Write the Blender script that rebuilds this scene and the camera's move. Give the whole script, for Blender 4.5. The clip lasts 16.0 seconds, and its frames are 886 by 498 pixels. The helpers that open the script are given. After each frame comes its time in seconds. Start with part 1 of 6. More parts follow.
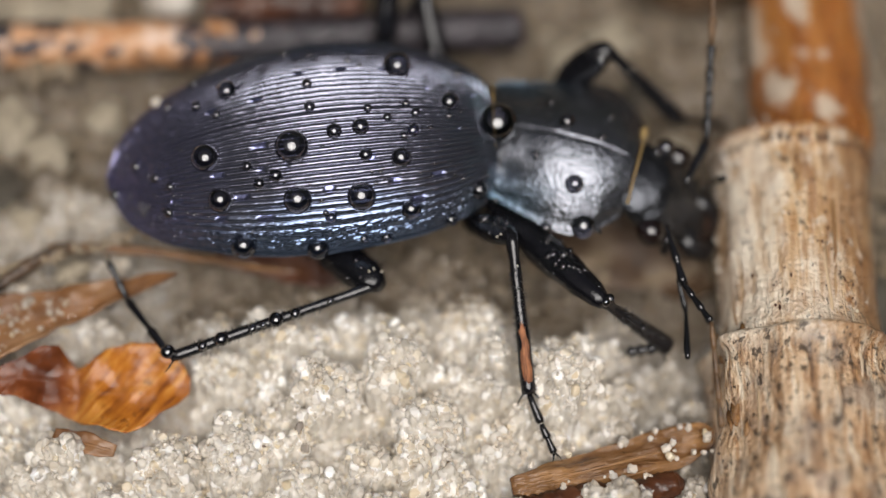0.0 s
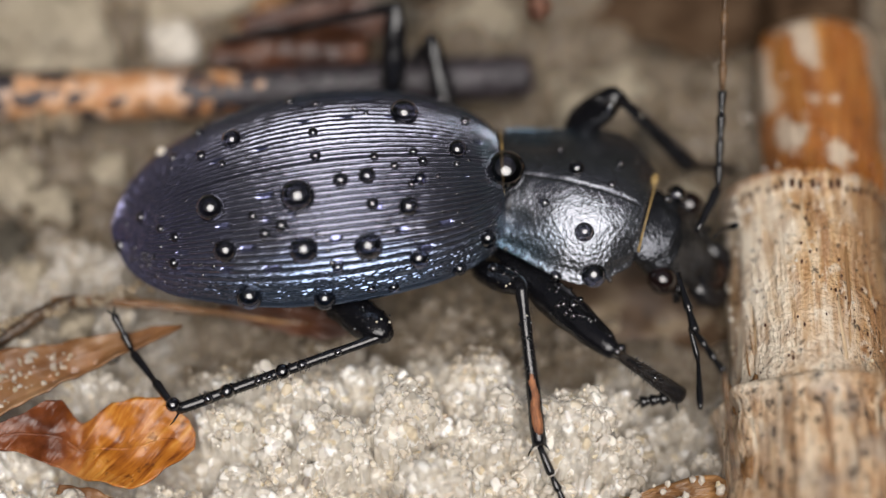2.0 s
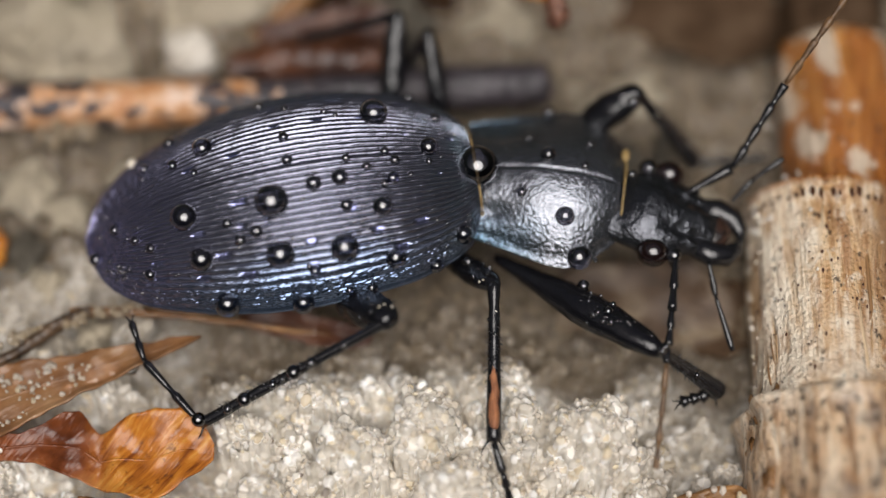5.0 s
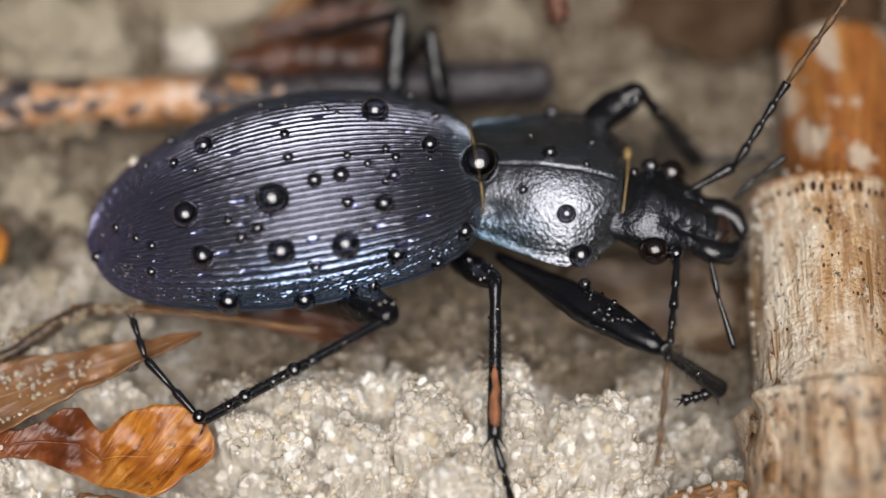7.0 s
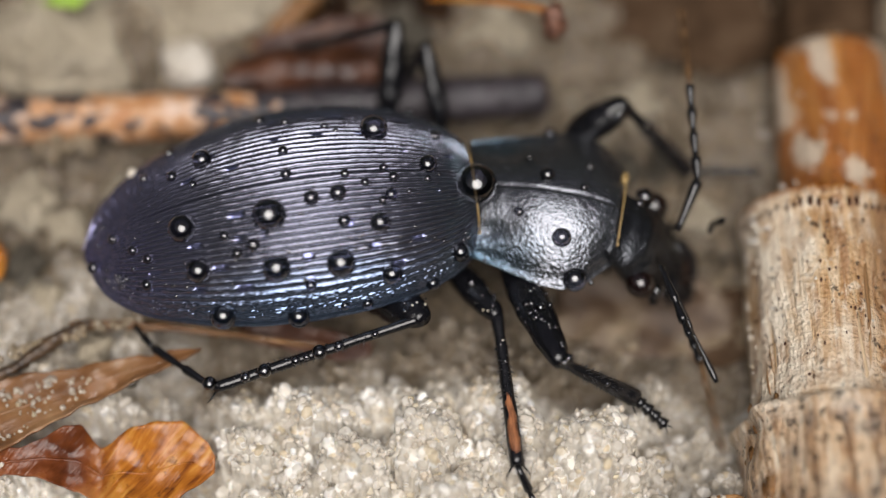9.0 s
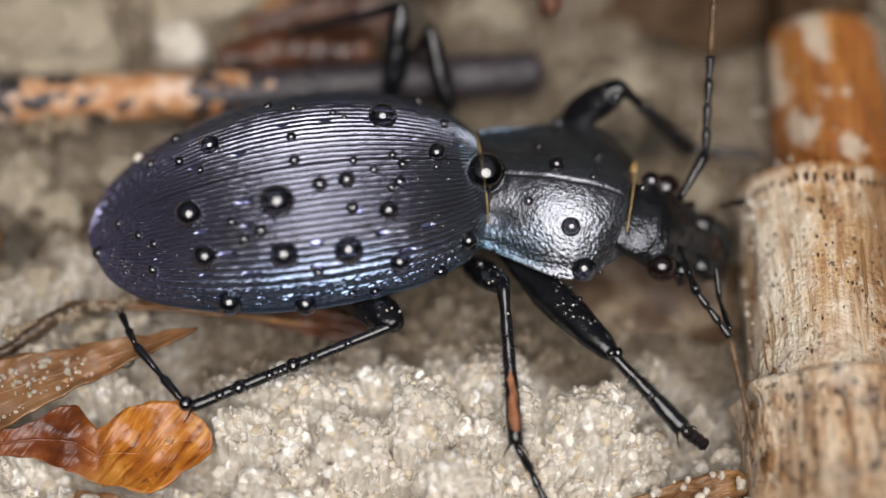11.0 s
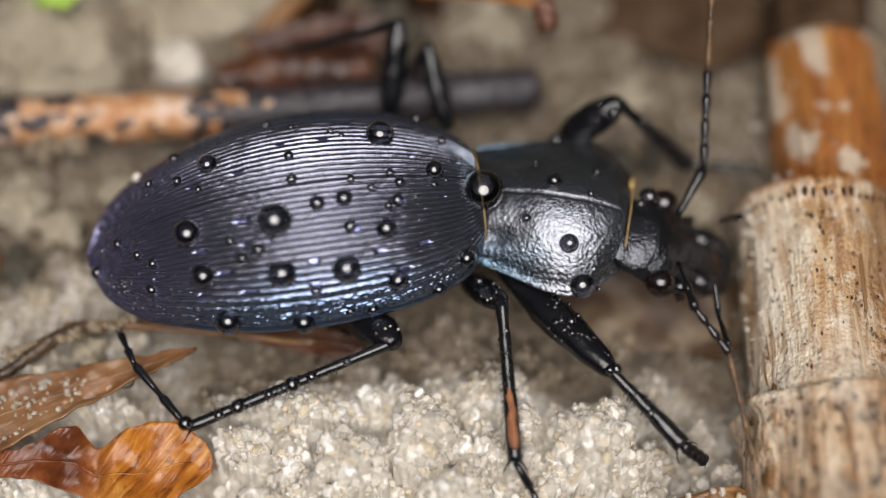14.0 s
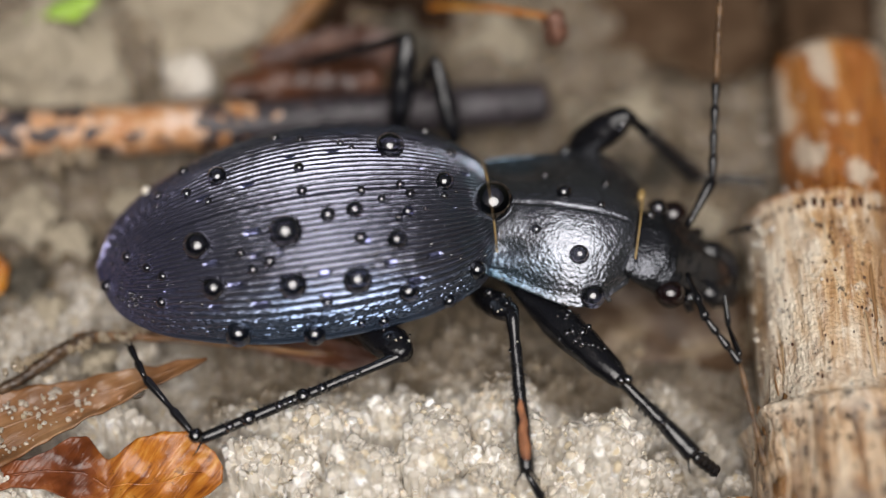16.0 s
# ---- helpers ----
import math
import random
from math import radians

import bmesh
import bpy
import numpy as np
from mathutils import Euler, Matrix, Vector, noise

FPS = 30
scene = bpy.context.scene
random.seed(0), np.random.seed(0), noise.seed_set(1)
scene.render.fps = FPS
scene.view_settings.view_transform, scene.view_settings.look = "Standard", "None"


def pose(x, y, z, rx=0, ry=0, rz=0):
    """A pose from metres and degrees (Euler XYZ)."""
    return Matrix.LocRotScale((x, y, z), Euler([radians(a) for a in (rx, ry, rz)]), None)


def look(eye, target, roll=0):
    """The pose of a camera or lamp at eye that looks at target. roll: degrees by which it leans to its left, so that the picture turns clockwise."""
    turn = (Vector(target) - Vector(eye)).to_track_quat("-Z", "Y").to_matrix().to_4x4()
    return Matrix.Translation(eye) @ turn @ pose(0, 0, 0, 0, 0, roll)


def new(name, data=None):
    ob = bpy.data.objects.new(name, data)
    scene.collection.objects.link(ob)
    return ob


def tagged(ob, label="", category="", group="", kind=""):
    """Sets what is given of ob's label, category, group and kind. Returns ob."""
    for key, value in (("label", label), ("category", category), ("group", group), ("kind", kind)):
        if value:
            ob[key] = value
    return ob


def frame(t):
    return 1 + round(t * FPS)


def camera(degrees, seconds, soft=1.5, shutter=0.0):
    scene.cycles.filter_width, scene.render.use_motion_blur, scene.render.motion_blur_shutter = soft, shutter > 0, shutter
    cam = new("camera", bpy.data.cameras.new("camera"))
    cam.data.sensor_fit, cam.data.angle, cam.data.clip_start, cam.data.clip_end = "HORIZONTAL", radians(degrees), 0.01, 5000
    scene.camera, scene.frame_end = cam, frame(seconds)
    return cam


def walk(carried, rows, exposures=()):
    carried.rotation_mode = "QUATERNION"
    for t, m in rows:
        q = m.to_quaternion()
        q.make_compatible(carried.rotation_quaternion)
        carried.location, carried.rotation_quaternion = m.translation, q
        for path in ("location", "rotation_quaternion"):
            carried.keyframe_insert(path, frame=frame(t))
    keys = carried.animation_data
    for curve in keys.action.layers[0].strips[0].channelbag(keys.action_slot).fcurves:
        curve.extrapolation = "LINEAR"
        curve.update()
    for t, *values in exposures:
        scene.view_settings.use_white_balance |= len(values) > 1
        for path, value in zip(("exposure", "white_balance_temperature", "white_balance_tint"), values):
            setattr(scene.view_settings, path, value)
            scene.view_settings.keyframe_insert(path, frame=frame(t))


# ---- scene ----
MM = 0.001


def mm_pose(x, y, z, rx=0, ry=0, rz=0):
    """A pose from millimetres and degrees."""
    return pose(x * MM, y * MM, z * MM, rx, ry, rz)


def aim(x, y, z, tx, ty, tz):
    """A limb segment's pose: its joint at x, y, z, its length towards tx, ty, tz, in millimetres."""
    along = (Vector((tx, ty, tz)) - Vector((x, y, z))).normalized()
    side = Vector((0, 0, 1)).cross(along)
    side = side.normalized() if side.length > 0.05 else Vector((0, 1, 0))
    up = along.cross(side)
    turn = Matrix((along, side, up)).transposed().to_4x4()
    return Matrix.Translation(Vector((x, y, z)) * MM) @ turn


# ---- camera ----
cam = camera(26.00, 16.0, soft=1.35)
walk(cam, [
    (0, mm_pose(1.072, -35.390, 73.631, 24.795, -0.598, 1.549)), (0.5, mm_pose(1.364, -34.798, 73.292, 24.930, -0.372, 1.646)),
    (1, mm_pose(0.554, -34.473, 73.714, 25.445, -0.701, 1.334)), (1.5, mm_pose(1.998, -34.326, 72.948, 25.512, 0.433, 1.660)),
    (2, mm_pose(1.388, -34.361, 72.972, 25.838, -0.003, 1.414)), (2.5, mm_pose(1.403, -34.687, 72.934, 26.213, 0.177, 1.519)),
    (3, mm_pose(1.120, -33.934, 72.768, 25.490, 0.078, 1.323)), (3.1, mm_pose(0.848, -33.296, 73.028, 25.118, -0.099, 1.376)),
    (3.2, mm_pose(0.848, -33.296, 73.028, 24.916, -0.206, 1.326)), (3.3, mm_pose(0.848, -33.296, 73.028, 24.916, -0.328, 1.268)),
    (3.4, mm_pose(0.848, -33.296, 73.028, 25.236, -0.206, 1.325)), (3.5, mm_pose(0.848, -33.296, 73.028, 25.489, -0.023, 1.412)),
    (4, mm_pose(1.209, -33.892, 72.843, 25.946, 0.332, 1.495)), (6.5, mm_pose(0.648, -34.068, 72.765, 25.856, 0.339, 1.236)),
    (7, mm_pose(1.392, -34.428, 72.542, 26.185, 0.643, 1.414)), (7.5, mm_pose(0.702, -34.183, 73.099, 26.075, 0.319, 1.168)),
    (8, mm_pose(0.349, -34.298, 72.750, 26.267, 0.317, 1.248)), (8.5, mm_pose(1.244, -34.192, 72.322, 26.211, 0.618, 1.430)),
    (8.8, mm_pose(0.564, -33.618, 73.190, 25.988, 0.560, 1.141)), (8.9, mm_pose(0.564, -33.618, 73.190, 25.885, 0.165, 0.949)),
    (9, mm_pose(0.564, -33.618, 73.190, 25.885, 0.165, 0.949)), (9.2, mm_pose(0.564, -33.618, 73.190, 25.598, 0.089, 0.913)),
    (11.5, mm_pose(-0.682, -34.465, 72.585, 26.075, -0.551, 0.204)), (12, mm_pose(-0.118, -34.563, 72.734, 26.376, -0.273, 0.463)),
    (12.5, mm_pose(-0.373, -34.631, 72.841, 26.402, -0.455, 0.412)), (13, mm_pose(-0.825, -33.923, 72.856, 26.047, -0.464, 0.060)),
    (13.5, mm_pose(-0.408, -33.948, 72.931, 26.095, -0.275, -0.021)), (14, mm_pose(0.000, -33.833, 72.868, 26.000, -0.000, 0.000)),
    (14.5, mm_pose(-1.012, -34.483, 72.384, 26.609, -0.363, -0.031)), (15, mm_pose(-0.355, -34.579, 72.043, 26.944, 0.012, 0.273)),
    (15.5, mm_pose(-0.154, -33.898, 72.727, 26.515, -0.025, 0.011)), (16, mm_pose(-0.759, -34.873, 72.426, 27.145, -0.229, -0.101)),
])
cam.data.dof.use_dof = True
cam.data.dof.focus_distance = 0.0758
cam.data.dof.aperture_fstop = 10.5

# ---- light: a soft overcast sky ----
world = bpy.data.worlds.new("overcast_sky")
world.use_nodes = True
scene.world = world
sky = world.node_tree.nodes.new("ShaderNodeTexSky")
sky.sky_type = "NISHITA"
sky.sun_disc = False
sky.sun_elevation = radians(68)
sky.sun_rotation = radians(180)
sky.dust_density = 8.0
sky.air_density = 0.45
world.node_tree.links.new(sky.outputs[0], world.node_tree.nodes["Background"].inputs[0])
world.node_tree.nodes["Background"].inputs[1].default_value = 0.023
sun = new("sun", bpy.data.lights.new("sun", "SUN"))
sun.data.energy = 1.5
sun.data.angle = radians(50)
sun.data.color = (1.0, 0.97, 0.945)
sun.matrix_world = look((0.015, -0.10, 0.25), (0, 0, 0))
scene.view_settings.exposure = 1.0

# ---- materials ----


class Nodes:
    """A node material with coordinates in millimetres."""

    def __init__(self, name):
        self.mat = bpy.data.materials.new(name)
        self.mat.use_nodes = True
        self.t = self.mat.node_tree
        self.bsdf = self.t.nodes["Principled BSDF"]
        tc = self.t.nodes.new("ShaderNodeTexCoord")
        mp = self.t.nodes.new("ShaderNodeMapping")
        mp.inputs["Scale"].default_value = (1000, 1000, 1000)
        self.join(tc.outputs["Object"], mp.inputs["Vector"])
        self.mm = mp.outputs["Vector"]

    def join(self, a, b):
        self.t.links.new(a, b)

    def stretch(self, sx, sy, sz):
        mp = self.t.nodes.new("ShaderNodeMapping")
        mp.inputs["Scale"].default_value = (sx, sy, sz)
        self.join(self.mm, mp.inputs["Vector"])
        return mp.outputs["Vector"]

    def noise(self, scale, detail=3, rough=0.55, vec=None, distort=0.0):
        n = self.t.nodes.new("ShaderNodeTexNoise")
        n.inputs["Scale"].default_value = scale
        n.inputs["Detail"].default_value = detail
        n.inputs["Roughness"].default_value = rough
        n.inputs["Distortion"].default_value = distort
        self.join(vec or self.mm, n.inputs["Vector"])
        return n.outputs["Fac"]

    def voronoi(self, scale, vec=None, feature="F1"):
        n = self.t.nodes.new("ShaderNodeTexVoronoi")
        n.feature = feature
        n.inputs["Scale"].default_value = scale
        self.join(vec or self.mm, n.inputs["Vector"])
        return n.outputs["Distance"]

    def ramp(self, fac, stops):
        n = self.t.nodes.new("ShaderNodeValToRGB")
        e = n.color_ramp.elements
        while len(e) < len(stops):
            e.new(0.5)
        for el, (p, c) in zip(e, stops):
            el.position = p
            el.color = (*c, 1) if len(c) == 3 else c
        self.join(fac, n.inputs["Fac"])
        return n.outputs["Color"]

    def grey(self, fac, a, b, lo=0.0, hi=1.0):
        n = self.t.nodes.new("ShaderNodeMapRange")
        for k, v in (("From Min", a), ("From Max", b), ("To Min", lo), ("To Max", hi)):
            n.inputs[k].default_value = v
        self.join(fac, n.inputs["Value"])
        return n.outputs["Result"]

    def mix(self, fac, a, b, blend="MIX"):
        n = self.t.nodes.new("ShaderNodeMix")
        n.data_type, n.blend_type = "RGBA", blend
        for sock, v in ((n.inputs[0], fac), (n.inputs[6], a), (n.inputs[7], b)):
            if isinstance(v, (int, float)):
                sock.default_value = v
            elif isinstance(v, tuple):
                sock.default_value = (*v, 1)
            else:
                self.join(v, sock)
        return n.outputs[2]

    def math(self, op, a, b=0.0):
        n = self.t.nodes.new("ShaderNodeMath")
        n.operation = op
        for sock, v in zip(n.inputs, (a, b)):
            if isinstance(v, (int, float)):
                sock.default_value = v
            else:
                self.join(v, sock)
        return n.outputs[0]

    def axis(self, i):
        n = self.t.nodes.new("ShaderNodeSeparateXYZ")
        self.join(self.mm, n.inputs[0])
        return n.outputs[i]

    def attribute(self, name):
        n = self.t.nodes.new("ShaderNodeAttribute")
        n.attribute_name = name
        return n.outputs["Fac"]

    def random(self):
        return self.t.nodes.new("ShaderNodeObjectInfo").outputs["Random"]

    def island(self):
        return self.t.nodes.new("ShaderNodeNewGeometry").outputs["Random Per Island"]

    def bump(self, height, depth_mm, strength=1.0):
        n = self.t.nodes.new("ShaderNodeBump")
        n.inputs["Distance"].default_value = depth_mm * MM
        n.inputs["Strength"].default_value = strength
        self.join(height, n.inputs["Height"])
        self.join(n.outputs["Normal"], self.bsdf.inputs["Normal"])

    def set(self, **k):
        for key, v in k.items():
            sock = self.bsdf.inputs[key.replace("_", " ")]
            if isinstance(v, (int, float)):
                sock.default_value = v
            elif isinstance(v, tuple):
                sock.default_value = (*v, 1)
            else:
                self.join(v, sock)
        return self.mat


def elytron_material():
    m = Nodes("elytron_chitin")
    side = m.math("ABSOLUTE", m.axis(1))
    x = m.axis(0)
    base = m.ramp(m.noise(0.5, 3), [(0.3, (0.138, 0.142, 0.178)), (0.7, (0.188, 0.194, 0.242))])
    tail = m.grey(x, -2.5, -7.5)
    col = m.mix(tail, base, (0.28, 0.275, 0.45))
    rim = m.grey(m.math("ADD", side, m.math("MULTIPLY", m.noise(0.8, 2), 1.0)), 3.4, 4.9)
    col = m.mix(rim, col, (0.15, 0.205, 0.315))
    shoulder = m.math("MULTIPLY", m.grey(x, 5.5, 8.0), m.grey(m.noise(1.4, 3), 0.4, 0.65))
    col = m.mix(shoulder, col, (0.16, 0.22, 0.26))
    col = m.mix(m.math("MULTIPLY", m.attribute("hollow"), 0.7), col, (0.22, 0.24, 0.44))
    grain = m.noise(14, 3)
    m.bump(m.math("ADD", grain, m.math("MULTIPLY", m.voronoi(7), 0.6)), 0.012, 0.5)
    return m.set(Base_Color=col, Metallic=0.9, Roughness=m.math("ADD", m.grey(grain, 0.2, 0.8, 0.12, 0.24), m.grey(x, -2.5, -7, 0, 0.04)), Specular_IOR_Level=0.5)


def collar_material(name="pronotum_chitin", k=1.0):
    m = Nodes(name)
    side = m.math("ABSOLUTE", m.axis(1))
    base = m.ramp(m.noise(0.7, 3), [(0.3, (0.125 * k, 0.133 * k, 0.15 * k)), (0.7, (0.19 * k, 0.20 * k, 0.225 * k))])
    col = base
    wrinkle = m.noise(8.0, 4, 0.6, m.stretch(0.7, 1.3, 1), 1.2)
    if k == 1.0:
        rim = m.grey(m.math("ADD", side, m.math("MULTIPLY", m.noise(0.9, 2), 1.4)), 2.1, 3.5)
        back = m.grey(m.axis(0), 3.4, 0.4)
        col = m.mix(m.math("MULTIPLY", rim, back), base, (0.125, 0.215, 0.30))
    m.bump(m.math("ADD", wrinkle, m.math("MULTIPLY", m.voronoi(7), 1.2)), 0.020 if k == 1.0 else 0.022, 0.7)
    return m.set(Base_Color=col, Metallic=0.9, Roughness=m.grey(wrinkle, 0.3, 0.7, 0.15, 0.28))


def black_chitin(name, rough=0.15, colour=(0.012, 0.012, 0.014), ior=1.65, relief=0.018):
    m = Nodes(name)
    n = m.noise(6, 4)
    m.bump(m.math("ADD", n, m.math("MULTIPLY", m.noise(2.2, 3), 1.4)), relief, 0.5)
    col = m.mix(n, colour, tuple(c * 1.9 for c in colour))
    return m.set(Base_Color=col, Roughness=m.grey(n, 0.3, 0.7, rough - 0.05, rough + 0.06), IOR=ior)


def simple(name, a, b, scale=2.0, rough=0.5, bump=0.03, vec=(1, 1, 1), detail=4, **more):
    m = Nodes(name)
    v = m.stretch(*vec)
    n = m.noise(scale, detail, 0.6, v)
    col = m.ramp(n, [(0.32, a), (0.68, b)])
    m.bump(m.noise(scale * 3, 3, 0.6, v), bump, 0.8)
    return m.set(Base_Color=col, Roughness=rough, **more)


def water_material():
    m = Nodes("water")
    return m.set(Base_Color=(0.035, 0.035, 0.05), Roughness=0.0, IOR=1.33, Transmission_Weight=1.0, Coat_Weight=1.0, Coat_Roughness=0.02, Coat_IOR=1.9)


def clear_water_material():
    m = Nodes("clear_water")
    return m.set(Base_Color=(0.95, 0.96, 0.97), Roughness=0.0, IOR=1.33, Transmission_Weight=1.0)


def grain_material(name="quartz_grain", wet=0.0):
    m = Nodes(name)
    r = m.island()
    col = m.ramp(r, [(0.0, (0.58, 0.52, 0.44)), (0.3, (0.62, 0.57, 0.50)), (0.6, (0.58, 0.52, 0.44)), (0.8, (0.70, 0.66, 0.60)),
                     (0.978, (0.66, 0.56, 0.38)), (0.993, (0.66, 0.60, 0.52)), (0.998, (0.16, 0.12, 0.10))])
    col = m.mix(m.grey(m.noise(0.55, 3), 0.48, 0.72, 0.0, 0.45), col, (0.60, 0.46, 0.29))
    col = m.mix(wet, col, (0.22, 0.165, 0.10))
    m.bump(m.noise(9, 2), 0.02, 0.4)
    m.bsdf.inputs["Subsurface Radius"].default_value = (1.0, 0.88, 0.70)
    return m.set(Base_Color=col, Roughness=m.grey(r, 0, 1, 0.10, 0.34), Subsurface_Weight=0.3, Subsurface_Scale=0.0002)


def ground_material(name="damp_sand", k=1.0):
    m = Nodes(name)
    n = m.noise(0.35, 4)
    f = m.voronoi(4.5)
    col = m.ramp(n, [(0.3, tuple(k * c for c in (0.30, 0.255, 0.185))), (0.7, tuple(k * c for c in (0.46, 0.41, 0.32)))])
    col = m.mix(m.grey(f, 0.0, 0.6, 0.0, 0.5), col, tuple(k * c for c in (0.24, 0.2, 0.14)))
    m.bump(m.math("SUBTRACT", m.noise(3, 3), f), 0.2, 1.0)
    return m.set(Base_Color=col, Roughness=0.6)


def bed_material():
    """Wet quartz sand: each grain has its own tone; damp stretches and painted body shade are browner."""
    m = Nodes("packed_quartz_sand")
    tone, damp_shade = m.attribute("tone"), m.attribute("damp_shade")
    col = m.ramp(tone, [(0.0, (0.50, 0.45, 0.37)), (0.3, (0.68, 0.64, 0.57)), (0.6, (0.55, 0.505, 0.435)), (0.8, (0.92, 0.905, 0.87)),
                        (0.978, (0.60, 0.50, 0.34)), (0.993, (0.60, 0.55, 0.47)), (0.998, (0.14, 0.11, 0.09))])
    col = m.mix(m.grey(m.noise(0.6, 3), 0.52, 0.74, 0.0, 0.35), col, (0.42, 0.33, 0.22))
    col = m.mix(m.math("MULTIPLY", damp_shade, 0.9), col, (0.12, 0.088, 0.054))
    m.bump(m.noise(11, 3), 0.03, 0.7)
    m.bsdf.inputs["Subsurface Radius"].default_value = (1.0, 0.86, 0.66)
    return m.set(Base_Color=col, Roughness=m.grey(tone, 0, 1, 0.12, 0.36), Subsurface_Weight=0.25, Subsurface_Scale=0.0002)


def reed_material():
    m = Nodes("dry_reed")
    along = m.stretch(2.6, 0.22, 2.6)
    fib = m.noise(1.0, 5, 0.6, along, 0.5)
    blot = m.noise(0.45, 4, 0.6, m.stretch(1, 0.7, 1), 0.4)
    straw = m.ramp(fib, [(0.30, (0.24, 0.11, 0.042)), (0.42, (0.52, 0.31, 0.14)), (0.52, (0.72, 0.52, 0.31)), (0.68, (0.86, 0.72, 0.53))])
    straw = m.mix(m.grey(blot, 0.48, 0.66, 0, 0.4), straw, (0.44, 0.22, 0.08))
    streak = m.grey(m.noise(1.0, 3, 0.5, m.stretch(2.6, 0.12, 2.6)), 0.53, 0.61, 0, 0.8)
    straw = m.mix(streak, straw, (0.34, 0.15, 0.05))
    # wet highlight painted into the straw colour, stronger towards the left
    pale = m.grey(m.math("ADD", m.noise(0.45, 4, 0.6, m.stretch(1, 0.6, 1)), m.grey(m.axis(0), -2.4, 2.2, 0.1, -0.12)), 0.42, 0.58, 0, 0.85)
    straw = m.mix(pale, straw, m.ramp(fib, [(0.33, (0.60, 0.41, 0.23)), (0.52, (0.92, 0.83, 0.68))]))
    rust = m.ramp(fib, [(0.25, (0.13, 0.036, 0.006)), (0.5, (0.36, 0.12, 0.018)), (0.8, (0.54, 0.26, 0.065))])
    crust = m.grey(m.noise(0.55, 4, 0.6, m.stretch(1, 0.7, 1)), 0.54, 0.60, 0, 0.9)
    rust = m.mix(crust, rust, (0.66, 0.55, 0.42))
    # browner streaks towards the right flank
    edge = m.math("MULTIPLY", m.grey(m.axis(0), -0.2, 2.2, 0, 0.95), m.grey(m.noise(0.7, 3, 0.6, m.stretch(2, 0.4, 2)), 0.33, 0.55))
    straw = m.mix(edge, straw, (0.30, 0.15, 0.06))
    scab = m.grey(m.noise(1.1, 5, 0.65, m.stretch(1, 0.6, 1), 0.5), 0.54, 0.62, 0, 0.45)
    straw = m.mix(scab, straw, (0.36, 0.2, 0.10))
    mott = m.noise(1.5, 5, 0.7, m.stretch(1, 0.55, 1), 0.8)
    straw = m.mix(m.grey(mott, 0.52, 0.66, 0, 0.35), straw, (0.40, 0.22, 0.10))
    straw = m.mix(m.grey(mott, 0.44, 0.34, 0, 0.6), straw, (0.90, 0.82, 0.68))
    far = m.grey(m.math("ADD", m.axis(1), m.math("MULTIPLY", m.noise(0.8, 2), 0.8)), 1.9, 2.3)
    col = m.mix(far, straw, rust)
    near = m.grey(m.axis(1), -7.2, -8.2, 0, 0.8)
    brown = m.ramp(m.noise(1.0, 5, 0.65, m.stretch(2.6, 0.28, 2.6), 0.6), [(0.36, (0.10, 0.045, 0.02)), (0.46, (0.40, 0.21, 0.09)), (0.54, (0.66, 0.46, 0.28)), (0.66, (0.88, 0.77, 0.60))])
    col = m.mix(near, col, brown)
    col = m.mix(m.math("MULTIPLY", near, m.grey(m.noise(0.55, 4), 0.5, 0.6, 0, 0.7)), col, (0.30, 0.26, 0.22))
    speck = m.grey(m.math("ADD", m.noise(3.0, 4, 0.65, m.stretch(1, 0.7, 1)), m.grey(m.axis(1), -7.3, -7.9, 0.0, 0.06)), 0.615, 0.66)
    col = m.mix(m.math("MULTIPLY", speck, 0.85), col, (0.045, 0.03, 0.02))
    m.bump(m.math("ADD", fib, m.math("MULTIPLY", m.noise(5, 4), 0.8)), 0.26, 1.0)
    return m.set(Base_Color=col, Roughness=m.grey(blot, 0.3, 0.7, 0.22, 0.45), Coat_Weight=0.4, Coat_Roughness=0.25)


def fibre_material():
    m = Nodes("reed_fibre")
    n = m.noise(2.5, 4, 0.6, m.stretch(3, 0.4, 3))
    col = m.ramp(m.random(), [(0.0, (0.14, 0.065, 0.025)), (0.3, (0.34, 0.19, 0.08)), (0.6, (0.56, 0.38, 0.2)), (1.0, (0.80, 0.70, 0.54))])
    col = m.mix(m.grey(n, 0.35, 0.7, 0, 0.4), col, (0.25, 0.14, 0.06))
    m.bump(n, 0.06, 0.8)
    return m.set(Base_Color=col, Roughness=0.4)


